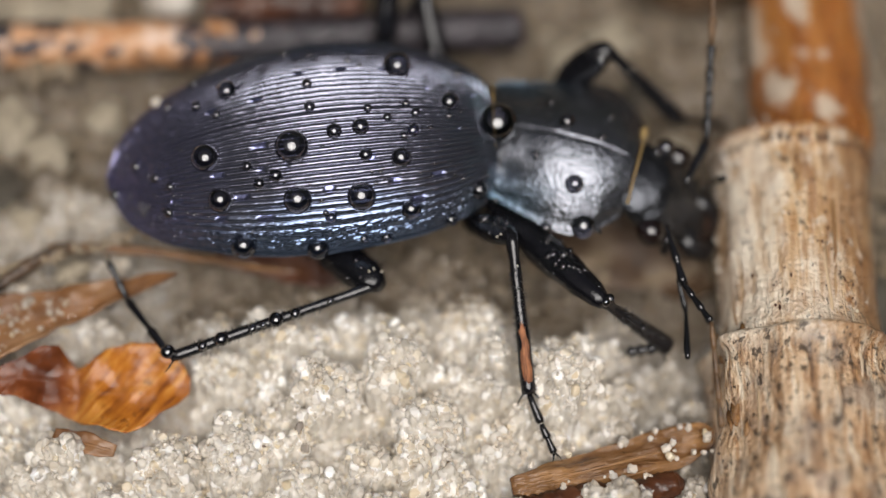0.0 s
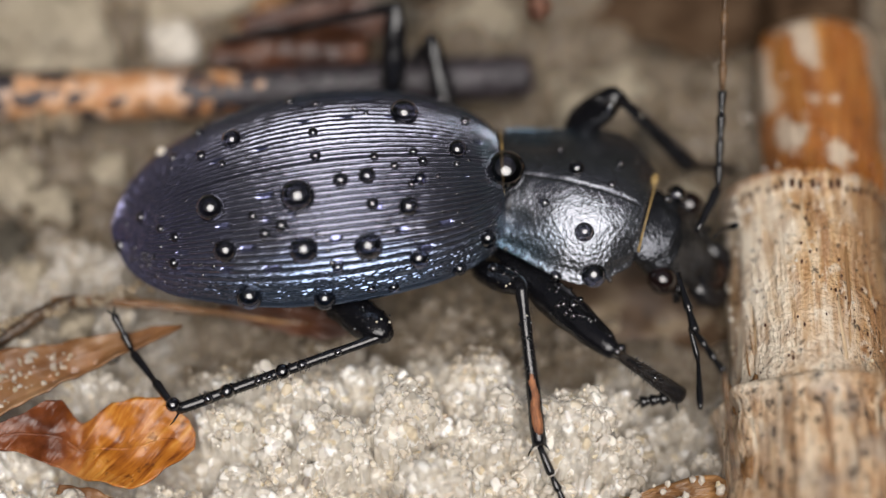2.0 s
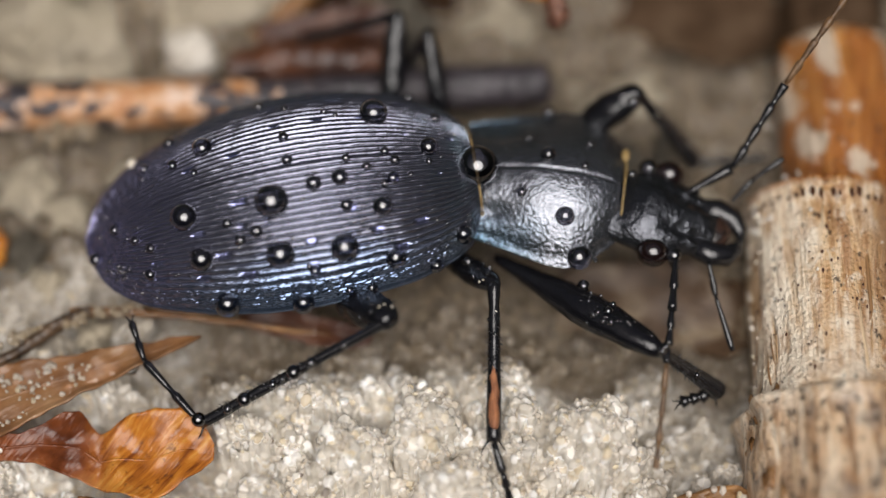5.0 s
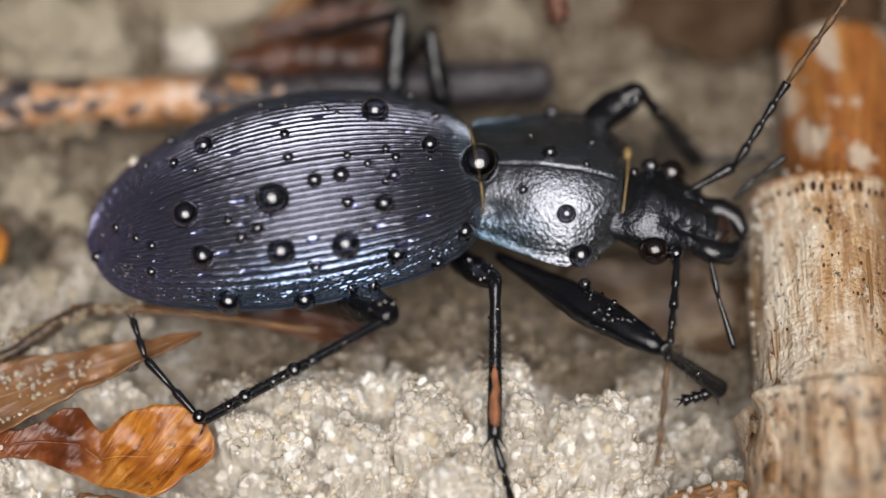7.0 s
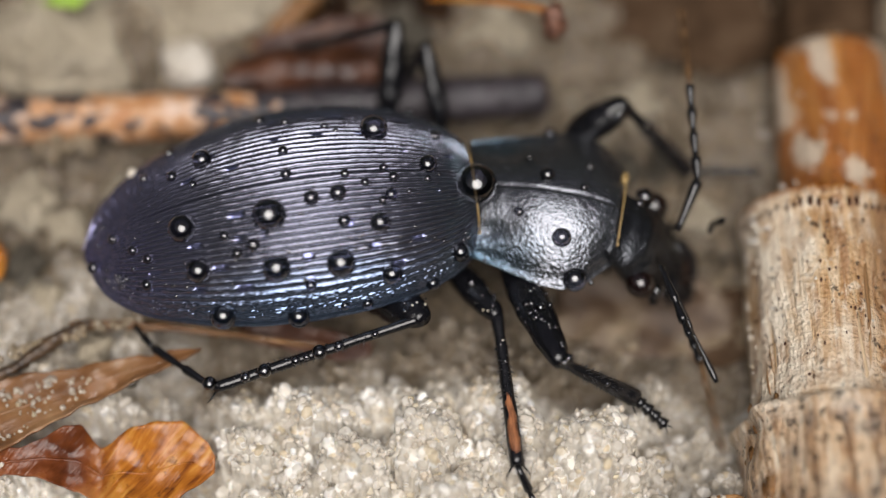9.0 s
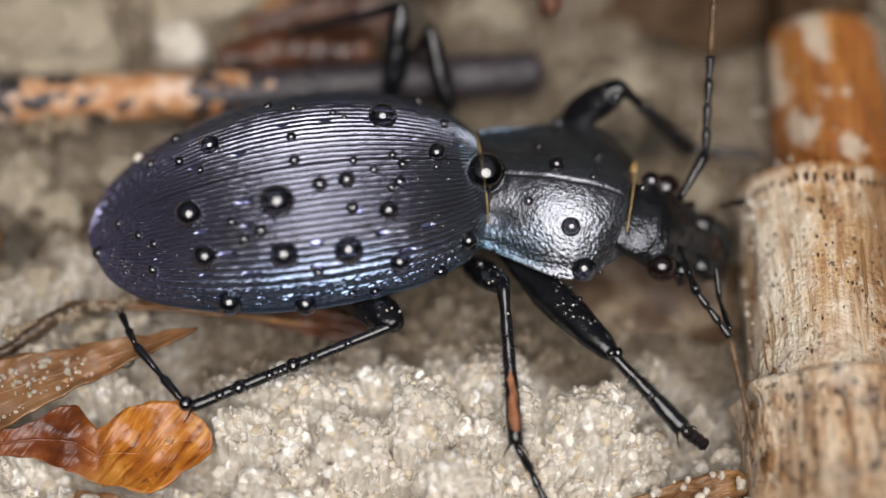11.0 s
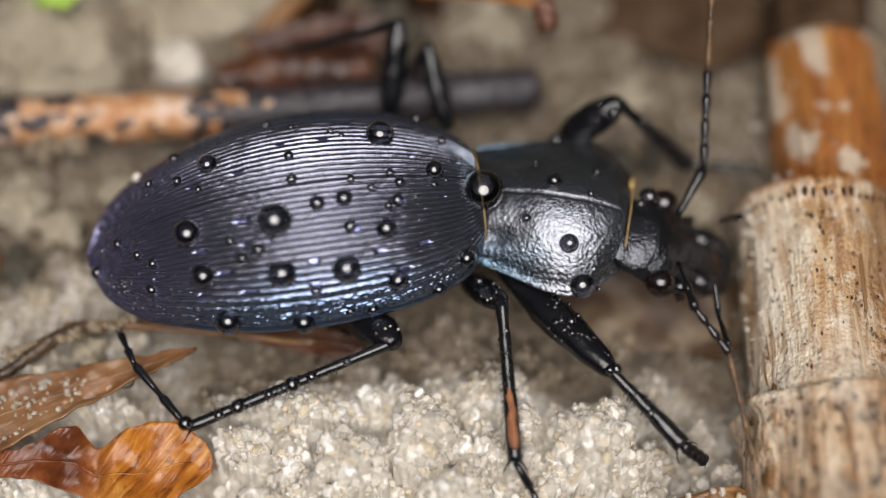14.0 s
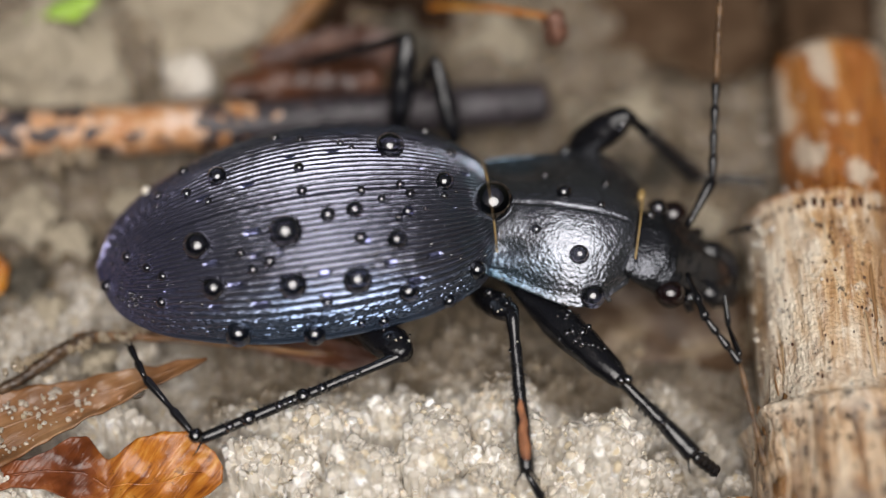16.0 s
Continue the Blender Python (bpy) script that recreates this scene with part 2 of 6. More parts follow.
def twig_material():
    m = Nodes("wet_bark")
    n = m.noise(0.42, 6, 0.62, m.stretch(0.55, 1.3, 1.3), 0.6)
    x = m.axis(0)
    peel = m.math("ADD", n, m.math("ADD", m.grey(x, -8.6, -5.2, 0.02, -0.3), m.math("MULTIPLY", m.math("SUBTRACT", m.noise(1.1, 4), 0.5), 1.1)))
    peel = m.math("ADD", peel, m.grey(m.math("ABSOLUTE", m.math("ADD", x, 11.4)), 2.4, 3.4, 0.12, 0.01))
    dark = m.ramp(m.noise(2.5, 4), [(0.3, (0.012, 0.010, 0.012)), (0.62, (0.05, 0.042, 0.048)), (0.75, (0.12, 0.10, 0.11))])
    bare = m.ramp(m.noise(0.9, 3), [(0.3, (0.40, 0.15, 0.045)), (0.5, (0.54, 0.29, 0.14)), (0.66, (0.72, 0.54, 0.43))])
    col = m.mix(m.grey(peel, 0.50, 0.56), dark, bare)
    m.bump(m.math("ADD", m.noise(3, 4), m.noise(0.9, 3)), 0.16, 0.9)
    return m.set(Base_Color=col, Roughness=m.grey(n, 0.3, 0.7, 0.2, 0.4), Specular_IOR_Level=0.5)


def leaf_material(name, a, b, c, rough=0.35):
    m = Nodes(name)
    vein = m.noise(1.0, 4, 0.6, m.stretch(0.5, 5, 1))
    n = m.noise(0.5, 4)
    col = m.ramp(n, [(0.3, a), (0.5, b), (0.72, c)])
    col = m.mix(m.grey(vein, 0.4, 0.7, 0, 0.5), col, tuple(q * 0.55 for q in b))
    m.bump(vein, 0.08, 0.8)
    return m.set(Base_Color=col, Roughness=rough, Specular_IOR_Level=0.5 if rough < 0.7 else 0.05)


def curled_leaf_material():
    """Dark red at the stalk end, amber towards the tip, with fibres running slantwise."""
    m = Nodes("curled_leaf")
    turn = m.t.nodes.new("ShaderNodeMapping")
    turn.inputs["Rotation"].default_value = (0, 0, radians(-52))
    m.join(m.mm, turn.inputs["Vector"])
    flat = m.t.nodes.new("ShaderNodeMapping")
    flat.inputs["Scale"].default_value = (0.35, 4.5, 1)
    m.join(turn.outputs["Vector"], flat.inputs["Vector"])
    fib = m.noise(1.0, 4, 0.6, flat.outputs["Vector"], 0.3)
    n = m.noise(0.6, 4)
    amber = m.ramp(m.math("ADD", m.math("MULTIPLY", fib, 0.6), m.math("MULTIPLY", n, 0.4)), [(0.36, (0.16, 0.04, 0.008)), (0.5, (0.44, 0.15, 0.018)), (0.66, (0.64, 0.34, 0.075))])
    red = m.ramp(n, [(0.3, (0.07, 0.018, 0.006)), (0.55, (0.20, 0.055, 0.015)), (0.75, (0.38, 0.15, 0.05))])
    where = m.grey(m.math("ADD", m.axis(0), m.math("MULTIPLY", m.noise(0.9, 3), 1.6)), -13.6, -12.2)
    col = m.mix(where, red, amber)
    spot = m.grey(m.noise(2.2, 3), 0.62, 0.68, 0, 0.6)
    col = m.mix(spot, col, (0.09, 0.03, 0.012))
    m.bump(m.math("ADD", fib, m.math("MULTIPLY", n, 0.8)), 0.10, 0.9)
    return m.set(Base_Color=col, Roughness=m.grey(n, 0.3, 0.7, 0.16, 0.34))


ELYTRON, COLLAR = elytron_material(), collar_material()
BLACK = black_chitin("black_chitin", 0.12, (0.006, 0.006, 0.007), 1.58)
HEAD_BLACK = collar_material("head_chitin", 0.42)
FEMUR_BLACK = black_chitin("femur_chitin", 0.12, (0.004, 0.004, 0.005), 1.52, 0.03)
DULL_BLACK = black_chitin("dull_black_chitin", 0.42, (0.014, 0.013, 0.013))
EYE = black_chitin("eye_chitin", 0.07, (0.006, 0.003, 0.003), 1.8)
MOUTH = simple("brown_mouthparts", (0.012, 0.009, 0.008), (0.06, 0.028, 0.018), 1.2, 0.22)
GOLD = simple("golden_bristles", (0.22, 0.14, 0.05), (0.42, 0.29, 0.11), 6, 0.4)
RUFOUS = simple("rufous_brush", (0.10, 0.03, 0.012), (0.46, 0.18, 0.07), 3, 0.5, 0.05, (0.6, 4, 4))
FEELER = simple("brown_feeler", (0.05, 0.028, 0.014), (0.18, 0.10, 0.045), 3, 0.4)
PALE_SAND = ground_material("drying_sand", 1.35)
BED = bed_material()
WET_GRAIN = grain_material("wet_quartz_grain", 0.87)
DAMP_GRAIN = grain_material("damp_quartz_grain", 0.5)
FIBRE = fibre_material()
WATER, GRAIN, SAND, REED, BARK = water_material(), grain_material(), ground_material("damp_sand", 0.28), reed_material(), twig_material()
TAN_LEAF = leaf_material("tan_leaf", (0.11, 0.045, 0.018), (0.24, 0.115, 0.048), (0.36, 0.21, 0.105), 0.25)
AMBER_LEAF = leaf_material("amber_leaf", (0.16, 0.042, 0.008), (0.42, 0.15, 0.018), (0.62, 0.35, 0.075), 0.13)
CURLED_LEAF = curled_leaf_material()
CLEAR_WATER = clear_water_material()
ROOT = simple("dark_root", (0.02, 0.012, 0.008), (0.13, 0.08, 0.045), 1.6, 0.3, 0.08)
RED_LEAF = leaf_material("red_brown_leaf", (0.03, 0.010, 0.006), (0.075, 0.026, 0.012), (0.14, 0.055, 0.024), 0.35)
UMBER_LEAF = leaf_material("umber_leaf", (0.03, 0.016, 0.009), (0.10, 0.06, 0.034), (0.30, 0.23, 0.15), 0.5)
DARK_LITTER = leaf_material("black_brown_litter", (0.008, 0.005, 0.003), (0.022, 0.012, 0.007), (0.05, 0.027, 0.014), 0.75)
BROWN_LITTER = leaf_material("brown_litter", (0.03, 0.018, 0.01), (0.075, 0.045, 0.026), (0.12, 0.08, 0.05), 0.75)
GREEN_LEAF = leaf_material("green_leaf", (0.16, 0.30, 0.02), (0.30, 0.50, 0.03), (0.45, 0.62, 0.07), 0.3)
PEBBLE = simple("white_quartz", (0.46, 0.41, 0.34), (0.74, 0.70, 0.63), 0.8, 0.3)
DARK_WOOD = simple("dark_wet_litter", (0.02, 0.008, 0.005), (0.12, 0.042, 0.016), 0.6, 0.3, 0.08)
TAN_WOOD = simple("wet_tan_wood", (0.09, 0.036, 0.012), (0.36, 0.19, 0.075), 1.1, 0.2, 0.14, (0.4, 2.4, 2.4))
HUSK = simple("pink_brown_husk", (0.05, 0.018, 0.012), (0.30, 0.15, 0.10), 2.6, 0.2, 0.12)

# ---- mesh helpers, in millimetres ----


def mesh_of(name, verts, faces, material, smooth=True):
    me = bpy.data.meshes.new(name)
    v = np.asarray(verts, dtype=float) * MM
    me.from_pydata(v.tolist(), [], [tuple(f) for f in faces])
    me.materials.append(material)
    if smooth:
        me.polygons.foreach_set("use_smooth", [True] * len(me.polygons))
    me.update()
    return me


def put(name, me, parent=None, label="", m=None):
    ob = new(name, me)
    if parent is not None:
        ob.parent = parent
    if m is not None:
        ob.matrix_basis = m
    if label:
        tagged(ob, label)
    return ob


def tube(path, radii, sides=14, squash=1.0, wobble=0.0, seed=0, caps=True):
    """Verts and faces of a closed tube along a path of points, with a radius at each."""
    rng = np.random.RandomState(seed)
    p = [Vector(q) for q in path]
    verts, faces = [], []
    for i, c in enumerate(p):
        d = (p[min(i + 1, len(p) - 1)] - p[max(i - 1, 0)]).normalized()
        ref = Vector((0, 0, 1)) if abs(d.z) < 0.9 else Vector((0, 1, 0))
        a = ref.cross(d).normalized()
        b = d.cross(a)
        for k in range(sides):
            f = 2 * math.pi * k / sides
            r = radii[i] * (1 + wobble * rng.uniform(-1, 1))
            q = c + a * (math.cos(f) * r) + b * (math.sin(f) * r * squash)
            verts.append(tuple(q))
    n = len(p)
    for i in range(n - 1):
        for k in range(sides):
            k2 = (k + 1) % sides
            faces.append((i * sides + k, i * sides + k2, (i + 1) * sides + k2, (i + 1) * sides + k))
    if caps:
        faces.append(tuple(range(sides))[::-1])
        faces.append(tuple((n - 1) * sides + k for k in range(sides)))
    return verts, faces


def merge(*pieces):
    verts, faces = [], []
    for v, f in pieces:
        k = len(verts)
        verts += list(v)
        faces += [tuple(i + k for i in q) for q in f]
    return verts, faces


def ball(c, rx, ry=None, rz=None, seg=20, rings=12, low=-1.0):
    """A UV ellipsoid, cut flat at the height low (in radii)."""
    ry, rz = ry or rx, rz or rx
    verts, faces = [], []
    t0 = math.asin(max(low, -0.999))
    for i in range(rings + 1):
        t = t0 + (math.pi / 2 - 0.02 - t0) * i / rings
        for k in range(seg):
            f = 2 * math.pi * k / seg
            verts.append((c[0] + rx * math.cos(t) * math.cos(f), c[1] + ry * math.cos(t) * math.sin(f), c[2] + rz * math.sin(t)))
    for i in range(rings):
        for k in range(seg):
            k2 = (k + 1) % seg
            faces.append((i * seg + k, i * seg + k2, (i + 1) * seg + k2, (i + 1) * seg + k))
    faces.append(tuple(range(seg))[::-1])
    faces.append(tuple(rings * seg + k for k in range(seg)))
    return verts, faces


def interp(x, xs, ys):
    return float(np.interp(x, xs, ys))


def smooth_curve(xs, ys, n=400, wide=25):
    """A table smoothed to a rounded curve."""
    gx = np.linspace(xs[0], xs[-1], n)
    gy = np.interp(gx, xs, ys)
    k = np.hanning(wide)
    k /= k.sum()
    h = wide // 2
    pad = np.concatenate([2 * gy[0] - gy[h:0:-1], gy, 2 * gy[-1] - gy[-2:-h - 2:-1]])
    return gx, np.convolve(pad, k, "valid")


def height(x, y):
    """The level of the packed sand."""
    z = -0.3 + 0.42 * noise.noise((x * 0.22, y * 0.22, 3.1)) + 0.24 * noise.noise((x * 0.6, y * 0.6, 7.7))
    z -= 0.75 * math.exp(-((x + 13.5) / 4.5) ** 2 - ((y + 8.7) / 2.3) ** 2)
    z -= 1.6 * math.exp(-((x - 9.5) / 4.5) ** 2 - ((y - 13) / 4) ** 2)
    z -= 0.7 * math.exp(-((x - 10.8) / 1.8) ** 2 - ((y + 4.8) / 3.0) ** 2)
    z -= 1.5 * math.exp(-((x - 8.2) / 3.6) ** 2 - ((y + 0.4) / 2.9) ** 2)
    z += 0.6 * math.exp(-((x + 0.5) / 8.5) ** 2 - ((y + 9.3) / 3.6) ** 2) - 0.6 * math.exp(-((x + 2) / 11) ** 2 - ((y - 1) / 4.5) ** 2)
    return z * math.exp(-(math.hypot(x, y) / 60) ** 2)


# where feet come down: x, y, z
FEET = [(4.6, -8.4, 1.7), (5.1, -9.5, 1.3), (5.6, -10.6, 1.0), (2.0, -8.1, 1.9), (2.3, -9.2, 1.5), (2.7, -10.1, 0.95), (2.8, -8.6, 1.9), (3.4, -9.4, 1.4), (4.0, -10.5, 1.0),
        (10.2, -5.8, 0.9), (8.7, -6.1, 0.85), (11.0, -5.3, 0.9), (9.4, -5.8, 0.85), (9.6, -7.8, 1.5), (10.6, -8.0, 1.0), (-9.7, -7.1, 1.5), (-10.8, -5.9, 1.6), (-11.9, -4.8, 1.7), (7.6, -5.4, 1.2), (8.8, -6.3, 0.8)]


class Relief:
    """Clods of sand over the packed level, on a grid with steps of 0.12 mm."""

    def __init__(self, x0, x1, y0, y1, clods, seed, rough=0.13, deep=0.0, crumbs=()):
        rng = np.random.RandomState(seed)
        self.x, self.y = np.arange(x0, x1, 0.12), np.arange(y0, y1, 0.12)
        gx, gy = np.meshgrid(self.x, self.y)
        base = np.array([height(a, q) for a, q in zip(gx[::4, ::4].ravel(), gy[::4, ::4].ravel())]).reshape(gx[::4, ::4].shape)
        base = np.repeat(np.repeat(base, 4, 0), 4, 1)[:gx.shape[0], :gx.shape[1]]
        kern = np.hanning(11)
        kern /= kern.sum()
        for ax in (0, 1):
            base = np.apply_along_axis(lambda v: np.convolve(np.pad(v, 5, "edge"), kern, "valid"), ax, base)
        wob = np.array([noise.noise((a * 1.1, q * 1.1, seed)) + 0.5 * noise.noise((a * 2.6, q * 2.6, seed)) for a, q in zip(gx.ravel(), gy.ravel())]).reshape(gx.shape)
        fine = np.array([noise.noise((a * 3.4, q * 3.4, seed + 9)) + 0.5 * noise.noise((a * 6.5, q * 6.5, seed + 5)) for a, q in zip(gx.ravel(), gy.ravel())]).reshape(gx.shape)
        z = base - deep
        for cx, cy, cr in clods:
            d = np.hypot(gx - cx, (gy - cy) * rng.uniform(0.85, 1.25)) / cr * (1 + 0.6 * wob)
            top = height(cx, cy) + cr * rng.uniform(-0.2, 0.35)
            z = np.maximum(z, np.where(d < 1, top + 1.1 * cr * np.sqrt(np.clip(1 - d ** 2.2, 0, 1)) - 0.3, -9))
        soft_kern = np.hanning(5) / np.hanning(5).sum()
        for ax in (0, 1):
            z = np.apply_along_axis(lambda v: np.convolve(np.pad(v, 2, "edge"), soft_kern, "valid"), ax, z)
        z += rough * (0.8 * wob + 1.3 * fine)
        heap = np.zeros(gx.shape)
        for cx, cy, cr in crumbs:
            d = np.hypot(gx - cx, gy - cy) / cr * (1 + 0.45 * wob)
            heap = np.maximum(heap, 1.25 * cr * np.sqrt(np.clip(1 - d ** 2.4, 0, 1)))
        z += heap
        for fx, fy, fz in FEET:
            z = np.minimum(z, fz - 0.3 + 1.6 * np.clip(np.hypot(gx - fx, gy - fy) - 0.2, 0, 9) ** 2)
        self.z = z

    def at(self, x, y):
        i = np.clip(((x - self.x[0]) / 0.12).astype(int), 0, len(self.x) - 1)
        j = np.clip(((y - self.y[0]) / 0.12).astype(int), 0, len(self.y) - 1)
        return self.z[j, i]


# ---- ground: one sheet to the horizon ----


def build_ground():
    half = list(np.arange(0, 26, 0.4)) + list(26 * 1.35 ** np.arange(0, 30))
    xs = sorted({round(-v, 4) for v in half} | {round(v, 4) for v in half})
    verts = [(x, y, height(x, y) - 1.5) for y in xs for x in xs]
    n = len(xs)
    faces = [(j * n + i, j * n + i + 1, (j + 1) * n + i + 1, (j + 1) * n + i) for j in range(n - 1) for i in range(n - 1)]
    tagged(put("ground", mesh_of("ground", verts, faces, SAND)), "damp pale brown sand covering the whole ground", "sand ground", kind="structure")


def icosphere(sub):
    bm = bmesh.new()
    bmesh.ops.create_icosphere(bm, subdivisions=sub, radius=1)
    v = np.array([q.co[:] for q in bm.verts])
    f = np.array([[q.index for q in face.verts] for face in bm.faces])
    bm.free()
    return v, f


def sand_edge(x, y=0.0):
    """How far back the dry pale sand reaches at x, less where body shade is painted."""
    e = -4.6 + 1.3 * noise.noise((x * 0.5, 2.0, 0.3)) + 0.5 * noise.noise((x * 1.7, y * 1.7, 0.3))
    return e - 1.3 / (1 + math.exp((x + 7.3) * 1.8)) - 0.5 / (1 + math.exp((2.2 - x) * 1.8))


def grain_mesh(name, count, x0, x1, y0, y1, seed, small, big, sub, relief, material=None, smooth=True, edge=None):
    """Grains strewn over a relief of sand."""
    rng = np.random.RandomState(seed)
    base_v, base_f = icosphere(sub)
    nv = len(base_v)
    x, y = rng.uniform(x0, x1, count), rng.uniform(y0, y1, count)
    if edge:
        keep = np.array([q < edge(p) + 0.3 for p, q in zip(x, y)])
        x, y = x[keep], y[keep]
        count = len(x)
    z = relief.at(x, y) + rng.uniform(-0.16, 0.10, count)
    count = len(x)
    r = small + (big - small) * rng.beta(2.0, 3.0, count)
    sc = rng.uniform(0.72, 1.2, (count, 1, 3)) * r[:, None, None]
    bumps = 1 + 0.2 * rng.standard_normal((count, nv, 1)).clip(-1.6, 1.6)
    a, b = rng.uniform(0, 6.28, count), rng.uniform(0, 6.28, count)
    v = base_v[None] * bumps * sc
    ca, sa, cb, sb = np.cos(a)[:, None], np.sin(a)[:, None], np.cos(b)[:, None], np.sin(b)[:, None]
    vx, vy, vz = v[..., 0], v[..., 1], v[..., 2]
    vx, vy = vx * ca - vy * sa, vx * sa + vy * ca
    vy, vz = vy * cb - vz * sb, vy * sb + vz * cb
    v = np.stack([vx + x[:, None], vy + y[:, None], vz + z[:, None]], -1).reshape(-1, 3) * MM
    f = (base_f[None] + (np.arange(count) * nv)[:, None, None]).reshape(-1, 3)
    me = bpy.data.meshes.new(name)
    me.vertices.add(len(v))
    me.vertices.foreach_set("co", v.ravel())
    me.loops.add(f.size)
    me.loops.foreach_set("vertex_index", f.ravel())
    me.polygons.add(len(f))
    me.polygons.foreach_set("loop_start", np.arange(0, f.size, 3))
    me.polygons.foreach_set("use_smooth", np.full(len(f), smooth))
    me.materials.append(material or GRAIN)
    me.update(calc_edges=True)
    return me


def packed_sand(relief, x0, x1, y0, y1, count, seed, step=0.05):
    """A sheet of tightly packed, tilted, rounded grains over a relief of sand."""
    rng = np.random.RandomState(seed)
    xs, ys = np.arange(x0, x1, step), np.arange(y0, y1, step)
    fx, fy = (xs - relief.x[0]) / 0.12, (ys - relief.y[0]) / 0.12
    i, j = np.clip(fx.astype(int), 0, len(relief.x) - 2), np.clip(fy.astype(int), 0, len(relief.y) - 2)
    u, w = (fx - i)[None, :], (fy - j)[:, None]
    q = relief.z
    base = (q[j][:, i] * (1 - u) + q[j][:, i + 1] * u) * (1 - w) + (q[j + 1][:, i] * (1 - u) + q[j + 1][:, i + 1] * u) * w
    z, tone = base - 0.45, np.full(base.shape, 0.45)
    gx, gy = rng.uniform(x0, x1, count), rng.uniform(y0, y1, count)
    r = 0.12 + 0.17 * rng.beta(1.6, 2.4, count)
    a, flat = rng.uniform(0, 6.28, count), rng.uniform(0.7, 1.3, count)
    tilt, tone_of, rise = rng.uniform(-0.9, 0.9, (count, 2)), rng.uniform(0, 1, count), rng.uniform(-0.42, 0.2, count)
    for k in range(count):
        ci, cj, n = int((gx[k] - x0) / step), int((gy[k] - y0) / step), int(1.4 * r[k] / step) + 1
        i0, i1, j0, j1 = max(0, ci - n), min(len(xs), ci + n + 1), max(0, cj - n), min(len(ys), cj + n + 1)
        if i1 <= i0 or j1 <= j0 or not (0 <= ci < len(xs) and 0 <= cj < len(ys)):
            continue
        dx, dy = xs[None, i0:i1] - gx[k], ys[j0:j1, None] - gy[k]
        ca, sa = math.cos(a[k]), math.sin(a[k])
        p, t = (dx * ca + dy * sa) / (r[k] * flat[k]), (dy * ca - dx * sa) / (r[k] / flat[k])
        d = np.abs(p) ** 2.3 + np.abs(t) ** 2.3
        h = 1.25 * r[k] * np.sqrt(np.clip(1 - d, 0, 1))
        h = np.minimum(h, 0.8 * r[k] + tilt[k, 0] * dx + tilt[k, 1] * dy)
        h = base[cj, ci] + rise[k] + np.minimum(h, 0.9 * r[k] + tilt[k, 1] * dx - 1.3 * tilt[k, 0] * dy)
        here = (d < 1) & (h > z[j0:j1, i0:i1])
        z[j0:j1, i0:i1][here] = h[here]
        tone[j0:j1, i0:i1][here] = tone_of[k]
    # browner sand: real damp, plus the beetle's shade put into the colour
    damp_shade = np.array([[min(1.0, max(0.0, (y - sand_edge(x, y) + 0.4) / 1.2)) * min(1.0, max(0.45, (x + 13) / 3, (y + 0.5) / 1.5)) for x in xs[::8]] for y in ys[::8]])
    for x in range(damp_shade.shape[1]):
        damp_shade[:, x] = np.maximum(damp_shade[:, x], min(0.5, max(0.0, (xs[x * 8] - 7.6) / 1.2)))
    damp_shade = np.repeat(np.repeat(damp_shade, 8, 0), 8, 1)[:len(ys), :len(xs)]
    px, py = np.meshgrid(xs, ys)
    px, py = px + rng.uniform(-0.012, 0.012, px.shape), py + rng.uniform(-0.012, 0.012, py.shape)
    n = len(xs)
    k = (np.arange(len(ys) - 1)[:, None] * n + np.arange(n - 1)[None]).ravel()
    f = np.stack([k, k + 1, k + n + 1, k + n], -1)
    me = bpy.data.meshes.new("sand_bed")
    me.vertices.add(px.size)
    me.vertices.foreach_set("co", (np.stack([px, py, z], -1) * MM).ravel())
    me.loops.add(f.size)
    me.loops.foreach_set("vertex_index", f.ravel())
    me.polygons.add(len(f))
    me.polygons.foreach_set("loop_start", np.arange(0, f.size, 4))
    me.polygons.foreach_set("use_smooth", np.full(len(f), True))
    me.materials.append(BED)
    for name, value in (("tone", tone), ("damp_shade", damp_shade)):
        me.attributes.new(name, "FLOAT", "POINT").data.foreach_set("value", value.ravel())
    me.update(calc_edges=True)
    return me


def sprinkle(label, spots, material=None):
    """Loose sand grains on other things: (x, y, z, r)."""
    rng = np.random.RandomState(len(spots))
    base_v, base_f = icosphere(2)
    vs, fs = [], []
    for k, (x, y, z, r) in enumerate(spots):
        vs.append(base_v * (1 + 0.15 * rng.standard_normal((len(base_v), 1)).clip(-1.5, 1.5)) * r * rng.uniform(0.75, 1.2, (1, 3)) + np.array([x, y, z]))
        fs.append(base_f + k * len(base_v))
    tagged(put("sand_grains", mesh_of("sand_grains", np.concatenate(vs), np.concatenate(fs), material or GRAIN, False)), label, "sand", kind="stuff")


